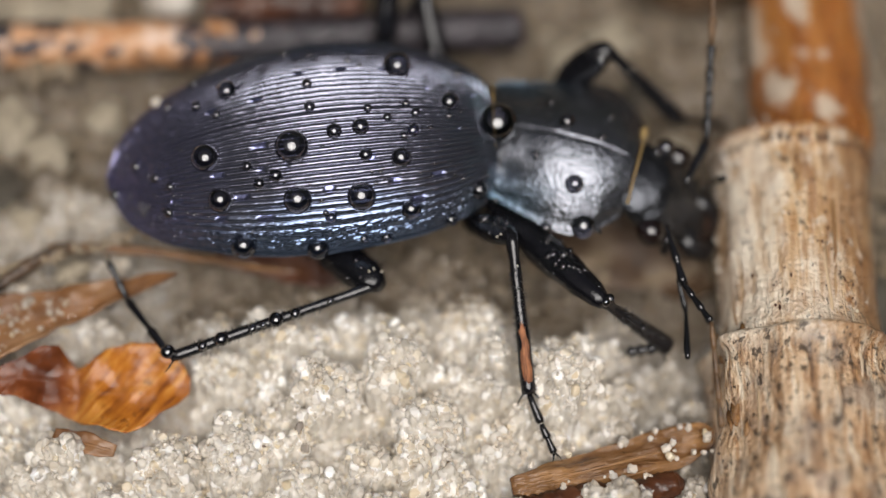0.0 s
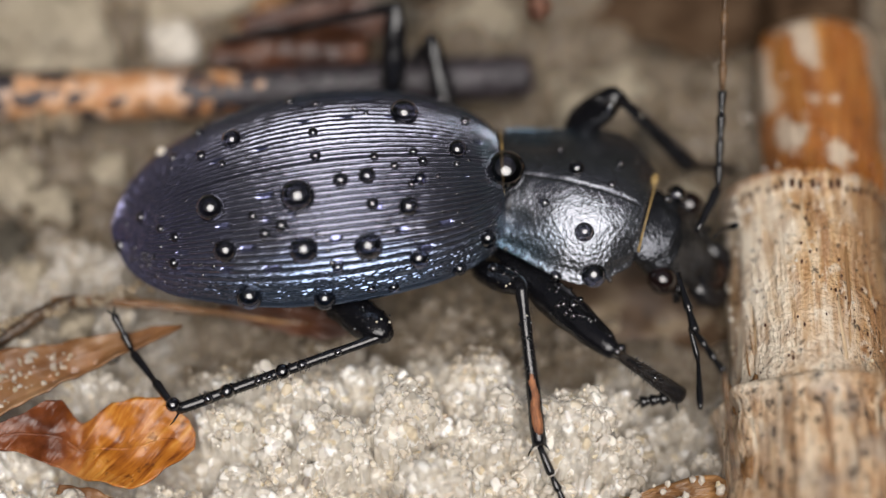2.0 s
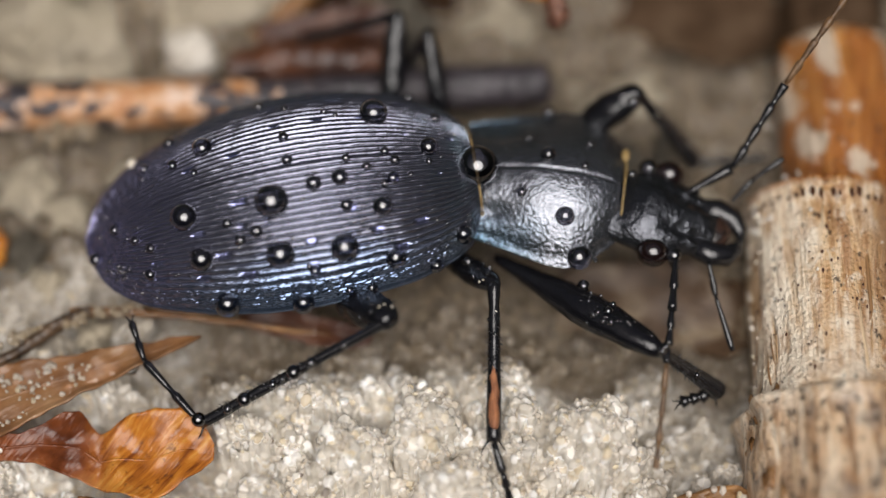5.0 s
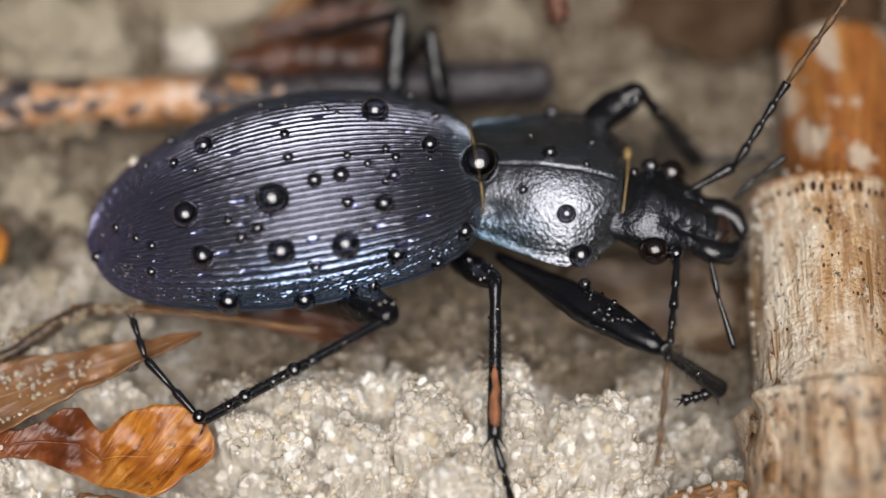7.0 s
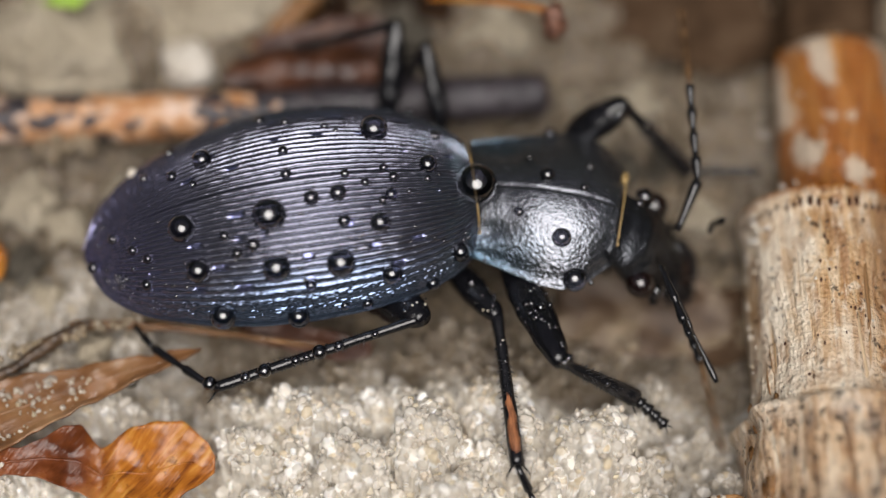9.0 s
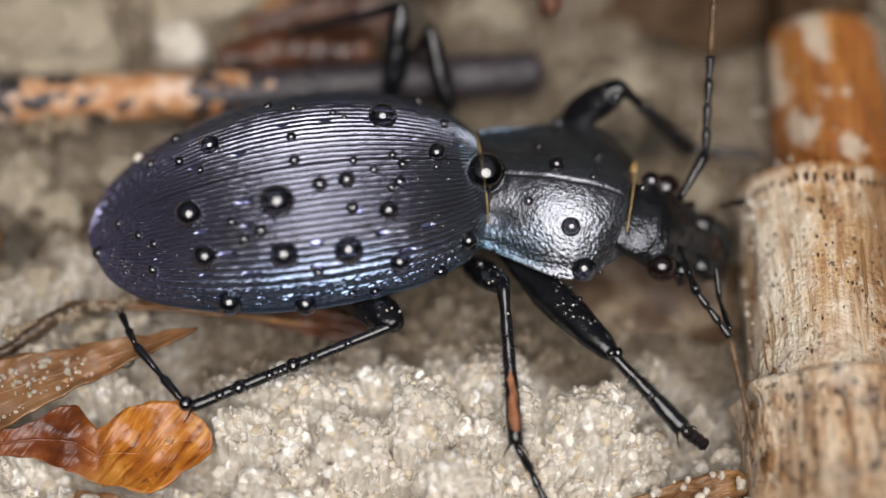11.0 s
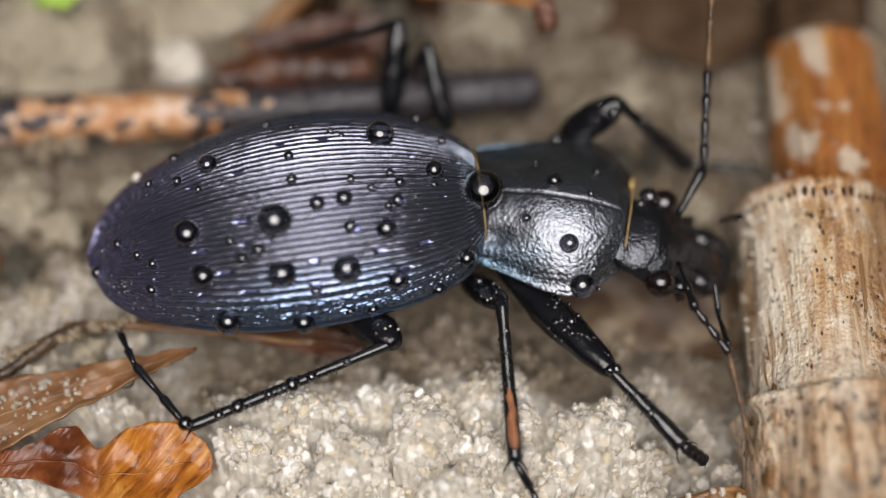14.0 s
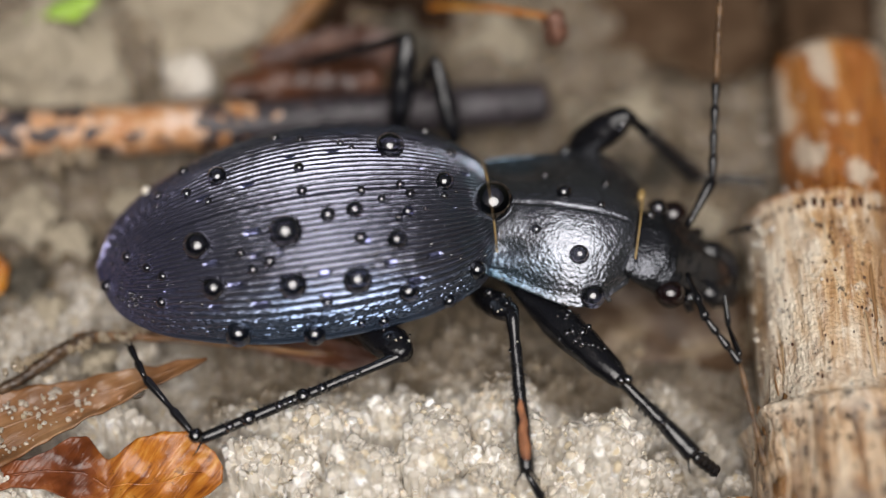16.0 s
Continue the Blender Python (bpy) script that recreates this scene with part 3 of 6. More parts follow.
def build_sand():
    rng = np.random.RandomState(21)
    spots = []
    a = radians(29)
    for _ in range(330):
        along, across = rng.uniform(-1.5, 8.5), rng.uniform(0.45, 3.4)
        if across < 3.5 - 0.42 * along and noise.noise((along * 0.9, across * 0.9, 4)) > -0.18:
            spots.append((-18.3 + along * math.cos(a) - across * math.sin(a), -8.4 + along * math.sin(a) + across * math.cos(a), 1.3 + 0.12 * rng.uniform(), 0.04 + 0.13 * rng.beta(1.3, 3)))
    sprinkle("wet sand grains sprinkled over the tan leaf", spots, DAMP_GRAIN)
    spots = []
    for _ in range(110):
        y, f = rng.uniform(-12, 9), radians(rng.uniform(-95, 60))
        r = 3.3 if y < 2.7 else 2.5
        f = f if rng.uniform() < 0.45 else radians(rng.uniform(-95, -60))
        spots.append((15.65 + math.sin(f) * r, y, 0.7 + math.cos(f) * r, rng.uniform(0.03, 0.10)))
    spots += [(12.95 + rng.uniform(-0.45, 0.45), 2.0 + rng.uniform(-0.8, 0.6), 2.4 + rng.uniform(-0.5, 0.3), rng.uniform(0.06, 0.17)) for _ in range(40)]
    sprinkle("tiny sand grains clinging to the reed", spots)
    spots = [(rng.uniform(-17.6, -15.2), 6.1 + 0.35 * rng.standard_normal(), 1.3 + 0.4 * rng.uniform(), rng.uniform(0.08, 0.24)) for _ in range(60)]
    spots += [(x, -3.7 + 0.35 * (x + 17.3) + 0.15 * rng.standard_normal(), 1.5, rng.uniform(0.08, 0.22)) for x in rng.uniform(-18, -11, 60)]
    sprinkle("sand grains stuck along the twig and rootlet", spots, WET_GRAIN)
    spots = [(3.6 + q * math.cos(0.27) - w * math.sin(0.27), -12.0 + q * math.sin(0.27) + w * math.cos(0.27), 1.1 - 0.4 * w * w, rng.uniform(0.06, 0.2)) for q, w in zip(rng.uniform(0, 8.6, 70), rng.uniform(-1.0, 0.9, 70)) if abs(w) > 0.45 or q > 6.5]
    sprinkle("sand grains stuck along the bark fragment", spots)
    clods = [(5.9, -7.6, 1.75), (-0.8, -7.2, 1.6), (-3.6, -8.2, 1.5), (0.6, -9.9, 1.5)]
    for lo, hi, tries, gap in ((1.0, 1.7, 900, 0.95), (0.5, 1.0, 700, 0.9), (0.22, 0.5, 120, 0.9)):
        for _ in range(tries):
            x, y, r = rng.uniform(-19, 12), rng.uniform(-13.5, -3.2), rng.uniform(lo, hi)
            if abs(y + 13.4 - 0.32 * x) < 0.5 + r and 3 < x < 12:
                continue
            if (-18 < x < -9.0 and -10.5 + 0.3 * abs(x + 11.5) - 0.5 * r < y < -6.0) or (y > -5.4 + 0.9 * math.sin(x * 0.7) + 0.8 * (r < 0.7)) or (x > 3.5 and y > -5.8) or (x > 8.3 and r > 0.8):
                continue
            if r > 0.5 and any(math.hypot(x - fx, y - fy) < r * 0.7 for fx, fy, _z in FEET):
                continue
            if all(math.hypot(x - q[0], y - q[1]) > gap * (r + q[2]) for q in clods):
                clods.append((x, y, r))
    clods += [(rng.uniform(-20, -9.5), rng.uniform(-4, 2), rng.uniform(0.3, 1.0)) for _ in range(30)]
    clods += [(rng.uniform(-9, 10), rng.uniform(-5.6, -1.5), rng.uniform(0.3, 0.75)) for _ in range(60)]
    crumbs = [(rng.uniform(-16, 9), rng.uniform(-13.5, -4.8), 0.25 + 0.5 * rng.beta(1.3, 2.5)) for _ in range(520)]
    crumbs = [q for q in crumbs if not (-18 < q[0] < -8.6 and -10.6 < q[1] < -5.6) and not (q[0] > 2 and q[1] > -5.6) and abs(q[1] + 13.4 - 0.32 * q[0]) > 0.9]
    front = Relief(-20, 20, -15, 8.2, clods, 3, 0.32, 1.05, crumbs)
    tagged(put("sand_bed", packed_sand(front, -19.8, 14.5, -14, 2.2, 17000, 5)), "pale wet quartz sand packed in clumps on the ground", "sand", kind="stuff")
    me = grain_mesh("sand_grains", 10500, -19, 8.8, -13, -3.4, 3, 0.07, 0.21, 1, front, GRAIN, False, sand_edge)
    tagged(put("sand_grains", me), "loose pale quartz sand grains heaped on the ground", "sand", kind="stuff")
    me = grain_mesh("sand_grains", 2200, -19, 13.5, -5.4, 1.5, 9, 0.07, 0.2, 1, front, DAMP_GRAIN)
    tagged(put("sand_grains", me), "wet brownish sand grains under the beetle", "sand", kind="stuff")
    clods = [(rng.uniform(-22, 22), rng.uniform(3, 17), 0.4 + 1.2 * rng.beta(1.2, 2.6)) for _ in range(90)]
    clods += [(-17.6, 10.6, 1.9), (-14.2, 12.2, 1.7), (-19.6, 13.4, 1.6), (-10.6, 10.9, 1.5), (-12.4, 14.6, 1.6), (-16.4, 15.2, 1.5), (4.6, 13.6, 1.5), (7.6, 11.4, 1.4)]
    back = Relief(-22, 22, -2, 17.2, [q for q in clods if q[1] > 8 or abs(q[0] + 3) > 11], 6, 0.26, 0.4)
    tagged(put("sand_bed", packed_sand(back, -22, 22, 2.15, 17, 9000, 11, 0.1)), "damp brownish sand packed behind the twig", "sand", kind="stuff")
    me = grain_mesh("sand_grains", 6500, -22, 22, -1.8, 17, 4, 0.10, 0.28, 1, back, WET_GRAIN)
    tagged(put("sand_grains", me), "damp pale sand grains behind the beetle", "sand", kind="stuff")


# ---- the reed ----


def build_reed():
    reed = tagged(new("reed_stem"), "dry straw-brown reed stem with swollen rings lying on sand", "reed stem")
    reed.location = Vector((15.65, 1.2, 0.7)) * MM
    rng = np.random.RandomState(5)

    def barrel(y0, y1, radius, step, seed, lump=0.05, flare0=0.0, flare1=0.0, shift=0.0):
        sides, n = 96, max(2, int((y1 - y0) / step))
        verts, faces = [], []
        for i in range(n + 1):
            y = y0 + (y1 - y0) * i / n
            for k in range(sides):
                f = 2 * math.pi * k / sides
                fib = noise.noise((math.cos(f) * 9, math.sin(f) * 9, y * 0.10 + seed)) * 0.11 + noise.noise((math.cos(f) * 2, math.sin(f) * 2, y * 0.5 + seed)) * lump * 3.2
                r = radius + fib + flare0 * math.exp(-((y - y0) / 0.55) ** 2) + flare1 * math.exp(-((y - y1) / 0.55) ** 2)
                if min(i, n - i) == 0:
                    r -= 0.18
                verts.append((shift + math.sin(f) * r, y, math.cos(f) * r))
        for i in range(n):
            for k in range(sides):
                k2 = (k + 1) % sides
                faces.append((i * sides + k, i * sides + k2, (i + 1) * sides + k2, (i + 1) * sides + k))
        faces.append(tuple(range(sides))[::-1])
        faces.append(tuple(n * sides + k for k in range(sides)))
        return verts, faces

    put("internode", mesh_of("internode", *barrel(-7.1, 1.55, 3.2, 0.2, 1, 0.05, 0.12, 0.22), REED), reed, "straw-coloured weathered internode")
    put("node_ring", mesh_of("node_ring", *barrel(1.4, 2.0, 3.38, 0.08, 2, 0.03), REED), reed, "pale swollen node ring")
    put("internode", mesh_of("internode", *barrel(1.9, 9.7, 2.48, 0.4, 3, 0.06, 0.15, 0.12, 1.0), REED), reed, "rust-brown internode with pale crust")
    put("internode", mesh_of("internode", *barrel(9.6, 40, 2.15, 0.5, 9, 0.08, 0.0, 0.0, 1.0), BROWN_LITTER), reed, "dark wet rotten internode")
    put("internode", mesh_of("internode", *barrel(-40, -7.25, 3.72, 0.16, 4, 0.14, 0.0, 0.32), REED), reed, "greyish frayed internode")
    put("node_ring", mesh_of("node_ring", *barrel(-7.35, -7.0, 3.22, 0.06, 6, 0.03), REED), reed)
    # root scars round the upper node
    for k in range(26):
        f = radians(-78 + 6.2 * k + rng.uniform(-1.2, 1.2))
        r, w = 3.42, rng.uniform(0.05, 0.13)
        me = mesh_of("root_scar", *ball((0, 0, 0), w, rng.uniform(0.12, 0.26), 0.05, 8, 4), DARK_WOOD)
        put("root_scar", me, reed, "", Matrix.Translation(Vector((math.sin(f) * r, 1.1 + rng.uniform(-0.1, 0.1), math.cos(f) * r)) * MM) @ pose(0, 0, 0, 0, math.degrees(f), 0))
    # weathered fibre strips and dark pits on the straw
    strip = {}
    for k in range(6):
        L, w = 0.8 + 0.7 * k, 0.03 + 0.012 * k
        path = [(0, -L / 2, -0.02), (0.02 * k, -L / 5, 0.03), (-0.015 * k, L / 4, 0.03), (0, L / 2, -0.02)]
        strip[k] = mesh_of("fibre", *tube(path, [w * 0.2, w, w * 0.9, w * 0.15], 8, 0.3, 0.15, k), FIBRE)
    pit = mesh_of("pit", *ball((0, 0, 0), 0.07, 0.1, 0.03, 8, 4), DARK_WOOD)
    for k in range(36):
        low = k % 3 == 0
        y = rng.uniform(-13, -7.6) if low else rng.uniform(-6.9, 0.6)
        f = radians(rng.uniform(-88, 70))
        r = (3.55 if low else 3.22) - rng.uniform(0.02, 0.08)
        put("fibre", strip[rng.randint(6)], reed, "", Matrix.Translation(Vector((math.sin(f) * r, y, math.cos(f) * r)) * MM) @ pose(0, 0, 0, rng.uniform(-3, 3), math.degrees(f), rng.uniform(-4, 4)))
    for k in range(120):
        y, f = rng.uniform(-7, 1), radians(rng.uniform(-80, 70))
        q = rng.uniform(0.25, 1.0)
        put("pit", pit, reed, "", Matrix.Translation(Vector((math.sin(f) * 3.26, y, math.cos(f) * 3.26)) * MM) @ pose(0, 0, 0, 0, math.degrees(f), 0) @ Matrix.Diagonal((q, q * rng.uniform(0.8, 1.6), 1, 1)))
    # ragged flakes of the old sheath at the lower node's flank
    for k in range(34):
        y, a = -7.1 - 0.13 * k + rng.uniform(-0.3, 0.3), radians(rng.uniform(-98, -48))
        v, f = icosphere(2)
        v = v * (1 + 0.3 * rng.standard_normal((len(v), 1)).clip(-1.4, 1.4)) * rng.uniform(0.12, 0.3) * np.array([0.7, 1.9, 0.7])
        put("sheath_flake", mesh_of("sheath_flake", v, f, TAN_WOOD if k % 3 else FIBRE), reed, "", Matrix.Translation(Vector((math.sin(a) * 3.5, y, math.cos(a) * 3.5)) * MM))


# ---- an unseen dark ring, added to darken reflections in drops and chitin ----


def build_surround():
    m = Nodes("dark_ring")
    n = m.t.nodes.new("ShaderNodeTexNoise")
    n.inputs["Scale"].default_value = 0.02
    n.inputs["Detail"].default_value = 6
    m.join(m.mm, n.inputs["Vector"])
    mat = m.set(Base_Color=m.ramp(n.outputs["Fac"], [(0.35, (0.012, 0.018, 0.006)), (0.65, (0.05, 0.06, 0.025))]), Roughness=0.8)
    sides, rows, R, H = 220, 26, 1500.0, 1250.0
    verts, faces = [], []
    for i in range(rows):
        t = i / (rows - 1)
        for k in range(sides):
            f = 6.28319 * k / sides
            d = Vector((math.cos(f), math.sin(f), 0))
            z = -20 + H * min(1.0, t / 0.55) - H * max(0.0, (t - 0.6) / 0.4)
            r = R + 420 * min(1.0, max(0.0, (t - 0.5) / 0.2))
            lump = noise.noise((d.x * 5, d.y * 5, z * 0.004)) + 0.6 * noise.noise((d.x * 14, d.y * 14, z * 0.011))
            r += lump * (110 if t < 0.55 else -110)
            z += (130 * noise.noise((d.x * 9, d.y * 9, 3)) + 60 * noise.noise((d.x * 26, d.y * 26, 5))) * (1 if 0.3 < t < 0.75 else 0)
            verts.append((d.x * r, d.y * r, z))
    for i in range(rows - 1):
        for k in range(sides):
            faces.append((i * sides + k, i * sides + (k + 1) % sides, (i + 1) * sides + (k + 1) % sides, (i + 1) * sides + k))
    tagged(put("backdrop", mesh_of("backdrop", verts, faces, mat)), "unseen dark ring added to darken reflections", "woodland", kind="structure")


# ---- litter ----


def twig(name, label, category, path, radii, material, wobble=0.05, sides=28, seed=1):
    pts = [Vector(p) for p in path]
    n = 60
    fine, rad = [], []
    for i in range(n + 1):
        t = i / n * (len(pts) - 1)
        k = min(int(t), len(pts) - 2)
        q = pts[k].lerp(pts[k + 1], t - k)
        q += Vector((0, noise.noise((q.x * 0.4, seed, 0)), noise.noise((q.x * 0.4, seed, 5)))) * 0.15
        fine.append(q)
        rad.append((radii[k] + (radii[k + 1] - radii[k]) * (t - k)) * (1 + 0.08 * noise.noise((q.x * 0.9, seed, 9))))
    me = mesh_of(name, *tube(fine, rad, sides, 1.0, wobble, seed), material)
    ob = tagged(put(name, me), label, category)
    end, d = fine[-1], (fine[-1] - fine[-2]).normalized()
    put("broken_end", mesh_of("broken_end", *tube([end - d * 0.1, end + d * 0.12, end + d * 0.3], [rad[-1] * 0.92, rad[-1] * 0.75, rad[-1] * 0.25], 12, 0.8, 0.25, seed), material), ob, "splintered broken end")
    return ob


def leaf(name, label, outline, curl, material, m, thick=0.09, n=26, w=10, rough=0.15, seed=0):
    """A leaf blade: outline gives (along, low, high); curl(x, y) its height."""
    ox, lo, hi = zip(*outline)
    verts, faces = [], []
    for side in (1, -1):
        for i in range(n + 1):
            x = ox[0] + (ox[-1] - ox[0]) * i / n
            for j in range(w + 1):
                a, b = interp(x, ox, lo), interp(x, ox, hi)
                edge = 0.12 * noise.noise((x * 1.7, j * 0.01 + seed, 2))
                y = a + (b - a) * j / w + (edge if j in (0, w) else 0)
                z = curl(x, y) + rough * noise.noise((x * 0.8, y * 0.8, seed)) + 0.05 * noise.noise((x * 3, y * 3, seed))
                verts.append((x, y, z + side * thick / 2))
    k0 = (n + 1) * (w + 1)
    for i in range(n):
        for j in range(w):
            a = i * (w + 1) + j
            q = (a, a + w + 1, a + w + 2, a + 1)
            faces.append(q)
            faces.append(tuple(k0 + v for v in q)[::-1])
    rim = [i * (w + 1) for i in range(n + 1)] + [n * (w + 1) + j for j in range(1, w + 1)] + [i * (w + 1) + w for i in range(n - 1, -1, -1)] + list(range(w - 1, 0, -1))
    for a, b in zip(rim, rim[1:] + rim[:1]):
        faces.append((b, a, k0 + a, k0 + b))
    ob = tagged(put(name, mesh_of(name, verts, faces, material), None, "", m), label, "leaf")
    path = []
    for i in range(21):
        x = ox[0] + (ox[-1] - ox[0]) * (0.02 + 0.9 * i / 20)
        y = 0.5 * (interp(x, ox, lo) + interp(x, ox, hi))
        path.append((x, y, curl(x, y) + rough * noise.noise((x * 0.8, y * 0.8, seed)) + thick / 2))
    put("midrib", mesh_of("midrib", *tube(path, [0.075 - 0.002 * i for i in range(21)], 8, 0.7, 0.05), material), ob, "raised leaf vein")
    return ob


def lump(name, label, category, c, r, material, seed, amp=0.25, seg=40, sq=(1, 1, 1)):
    v, f = ball((0, 0, 0), r, r, r, seg, seg // 2)
    v2 = []
    for p in v:
        q = Vector(p)
        d = q.normalized()
        k = 1 + amp * noise.noise(d * 1.5 + Vector((seed, 0, 0))) + amp * 0.5 * noise.noise(d * 4 + Vector((seed, 3, 0))) + amp * 0.3 * noise.noise(d * 9 + Vector((seed, 7, 0)))
        v2.append((q.x * k * sq[0], q.y * k * sq[1], q.z * k * sq[2]))
    return tagged(put(name, mesh_of(name, v2, f, material), None, "", mm_pose(*c)), label, category)


def build_litter():
    twig("twig", "wet black twig with orange bare patches on sand", "twig",
         [(-26, 6.6, 1.35), (-18, 7.15, 1.4), (-9, 7.5, 1.45), (0, 8.4, 1.4), (4.0, 8.75, 1.3)], [1.05, 1.05, 1.0, 1.0, 0.95], BARK, 0.03, 28, 2)
    twig("bark_strip", "reddish brown strip of wet bark behind the twig", "bark", [(-9.8, 9.3, 1.2), (-7, 9.7, 1.3), (-3.2, 9.9, 1.3)], [0.6, 1.15, 0.8], DARK_WOOD, 0.2, 16, 4)
    twig("stick", "brown decaying stick leaning across the sand", "stick", [(-8.8, 11.2, 0.6), (-6.5, 13.5, 1.2), (-4.5, 17, 1.8)], [0.55, 0.6, 0.6], TAN_WOOD, 0.12, 16, 5)
    twig("rootlet", "thin dark rootlet crusted with sand beside the leaf", "root", [(-21, -6.6, 1.2), (-17.35, -4.34, 1.4), (-16.1, -3.3, 1.45), (-14.6, -2.35, 1.3)], [0.2, 0.24, 0.3, 0.26], ROOT, 0.2, 12, 6)
    twig("straw", "thin brown straw running under the beetle", "straw", [(-15.4, -2.45, 1.25), (-12.9, -2.35, 1.2), (-11.0, -2.4, 1.0), (-5, -2.8, 0.4)], [0.22, 0.2, 0.17, 0.1], TAN_WOOD, 0.12, 10, 16)
    tagged(leaf("bark_fragment", "wet tan bark fragment half buried in sand", [(0, -0.35, 0.25), (1.2, -0.75, 0.5), (3.2, -1.0, 0.75), (5.6, -0.95, 0.9), (7.2, -0.7, 1.0), (8.2, -0.25, 0.75), (8.7, 0.1, 0.35)],
                lambda x, y: 0.5 - 0.42 * y * y + 0.12 * math.sin(3.1 * y + 0.6 * x) + 0.05 * math.sin(9 * y), TAN_WOOD, mm_pose(3.9, -11.9, 0.12, 4, 0, 15), 0.4, 90, 40, 0.42, 33), category="bark")
    twig("bark_fragment", "reddish brown wet bark fragment half buried in sand", "bark", [(2.6, -13.2, 0.4), (6, -12.6, 0.6), (10.5, -11.6, 0.5)], [0.4, 0.6, 0.5], DARK_WOOD, 0.16, 18, 8)
    leaf("leaf_strip", "tan dead leaf strip sprinkled with wet sand", [(-3, 0.0, 4.2), (0, -0.1, 3.6), (3, 0.1, 2.6), (6, 0.1, 1.6), (8.6, 0.0, 0.7), (9.7, 0.05, 0.15)],
         lambda x, y: 0.35 + 0.12 * (y - 0.6) ** 2 * 0.3 + 0.25 * math.exp(-(y / 0.3) ** 2), TAN_LEAF, mm_pose(-18.3, -8.4, 0.85, -3, -2, 29), 0.14, 60, 24, 0.3, 3)
    leaf("curled_leaf", "glossy red and amber curled leaf fragment on sand",
         [(-19.5, -9.0, -7.7), (-16.9, -8.75, -7.7), (-15.1, -9.15, -6.9), (-14.5, -9.35, -6.75), (-13.8, -9.65, -7.5), (-12.5, -10.1, -6.85), (-11.5, -10.35, -6.6), (-10.5, -9.7, -6.55), (-9.5, -8.75, -7.2), (-9.15, -8.4, -7.8)],
         lambda x, y: 0.62 + 0.35 * min(1, max(0, -15 - x)) + 0.16 * (y + 8.6) ** 2 - 0.4 * math.exp(-((x + 13.8) / 0.55) ** 2) + 0.10 * math.sin(2.2 * x + 1.5 * y) + 0.3 * math.exp(-((x + 15.2) / 0.8) ** 2 - ((y + 7) / 0.6) ** 2),
         CURLED_LEAF, Matrix.Identity(4), 0.1, 90, 30, 0.25, 7)
    leaf("dark_leaf", "red-brown wet leaf strip in the hollow under the beetle", [(0, -0.5, 0.4), (2.0, -0.7, 0.55), (4.5, -0.8, 0.45), (5.6, -0.3, 0.2)],
         lambda x, y: 0.1 + 0.12 * y * y, RED_LEAF, mm_pose(-8.6, -1.9, 0.2, 8, 0, -10), 0.1, 40, 12, 0.2, 19)
    leaf("rust_leaf", "rust-brown wet leaf scrap behind the twig", [(0, -0.6, 0.5), (2.2, -1.1, 0.9), (4.6, -1.2, 1.3), (6.4, -0.5, 0.6)],
         lambda x, y: 0.1 * y * y, RED_LEAF, mm_pose(-8.6, 10.9, 1.5, 10, 0, 4), 0.1, 36, 14, 0.35, 21)
    leaf("leaf_fragment", "small tan leaf fragment lying on sand", [(0, -0.3, 0.3), (1.2, -0.5, 0.5), (2.6, -0.2, 0.3)],
         lambda x, y: 0.3 + 0.2 * y * y, TAN_LEAF, mm_pose(-14.4, -10.4, 0.5, 5, 0, -14), 0.1, 24, 10, 0.15, 15)
    green = leaf("green_leaf", "small bright green leaf tip among sand", [(0, -0.3, 0.3), (1.0, -0.6, 0.6), (2.0, -0.1, 0.2)],
                 lambda x, y: 0.1 * x, GREEN_LEAF, mm_pose(-17.2, 11.7, 3.7, 10, 5, 20), 0.08, 16, 8, 0.05, 11)
    put("stalk", mesh_of("stalk", *tube([(0.1, 0, 0), (-0.6, 0.8, -1.6), (-1.0, 1.6, -4.2)], [0.12, 0.13, 0.15], 10, 1, 0.05), GREEN_LEAF), green, "green leaf stalk")
    leaf("rust_leaf", "rust-orange leaf edge resting on sand", [(0, -1.5, 1.5), (1.4, -1.4, 1.2), (2.0, -0.5, 0.5)],
         lambda x, y: 0.1 * x, AMBER_LEAF, mm_pose(-20.55, 0.6, 0.9, 0, 15, 0), 0.08, 16, 8, 0.1, 12)
    leaf("brown_leaf", "dark brown decayed leaf under the reed", [(0, -2.5, 2.5), (6, -3.0, 3.0), (12, -2.0, 2.2)],
         lambda x, y: 0.2 + 0.05 * x, DARK_LITTER, mm_pose(7.4, 16.2, -0.6, 10, 0, -4), 0.12, 24, 14, 0.3, 13)
    lump("sand_clod", "rounded clod of damp sand", "sand clod", (-17.5, 11.2, 0.6), 2.9, PALE_SAND, 1, 0.4, 64, (1.15, 0.9, 0.7))
    lump("sand_clod", "rounded clod of damp sand", "sand clod", (-11.0, 13.6, 0.7), 3.0, PALE_SAND, 6, 0.38, 64, (1.4, 0.8, 0.7))
    rng = np.random.RandomState(17)
    for x, y, r in ((-18.6, 14.5, 1.6), (-15.6, 8.9, 0.8), (-18.2, 3.9, 1.1), (-16.2, 2.6, 0.9), (-18.0, 0.9, 0.8), (-16.9, -0.6, 0.7), (-14.6, -2.9, 0.6), (-13.9, 4.6, 0.7),
                    (6.3, 8.3, 0.9), (8.2, 9.6, 1.0), (7.4, 6.2, 0.6), (2.0, 12.5, 1.3), (-2.5, 12.6, 1.2), (9.6, 6.4, 0.8), (10.9, 3.9, 0.7), (5.4, 10.3, 0.7)):
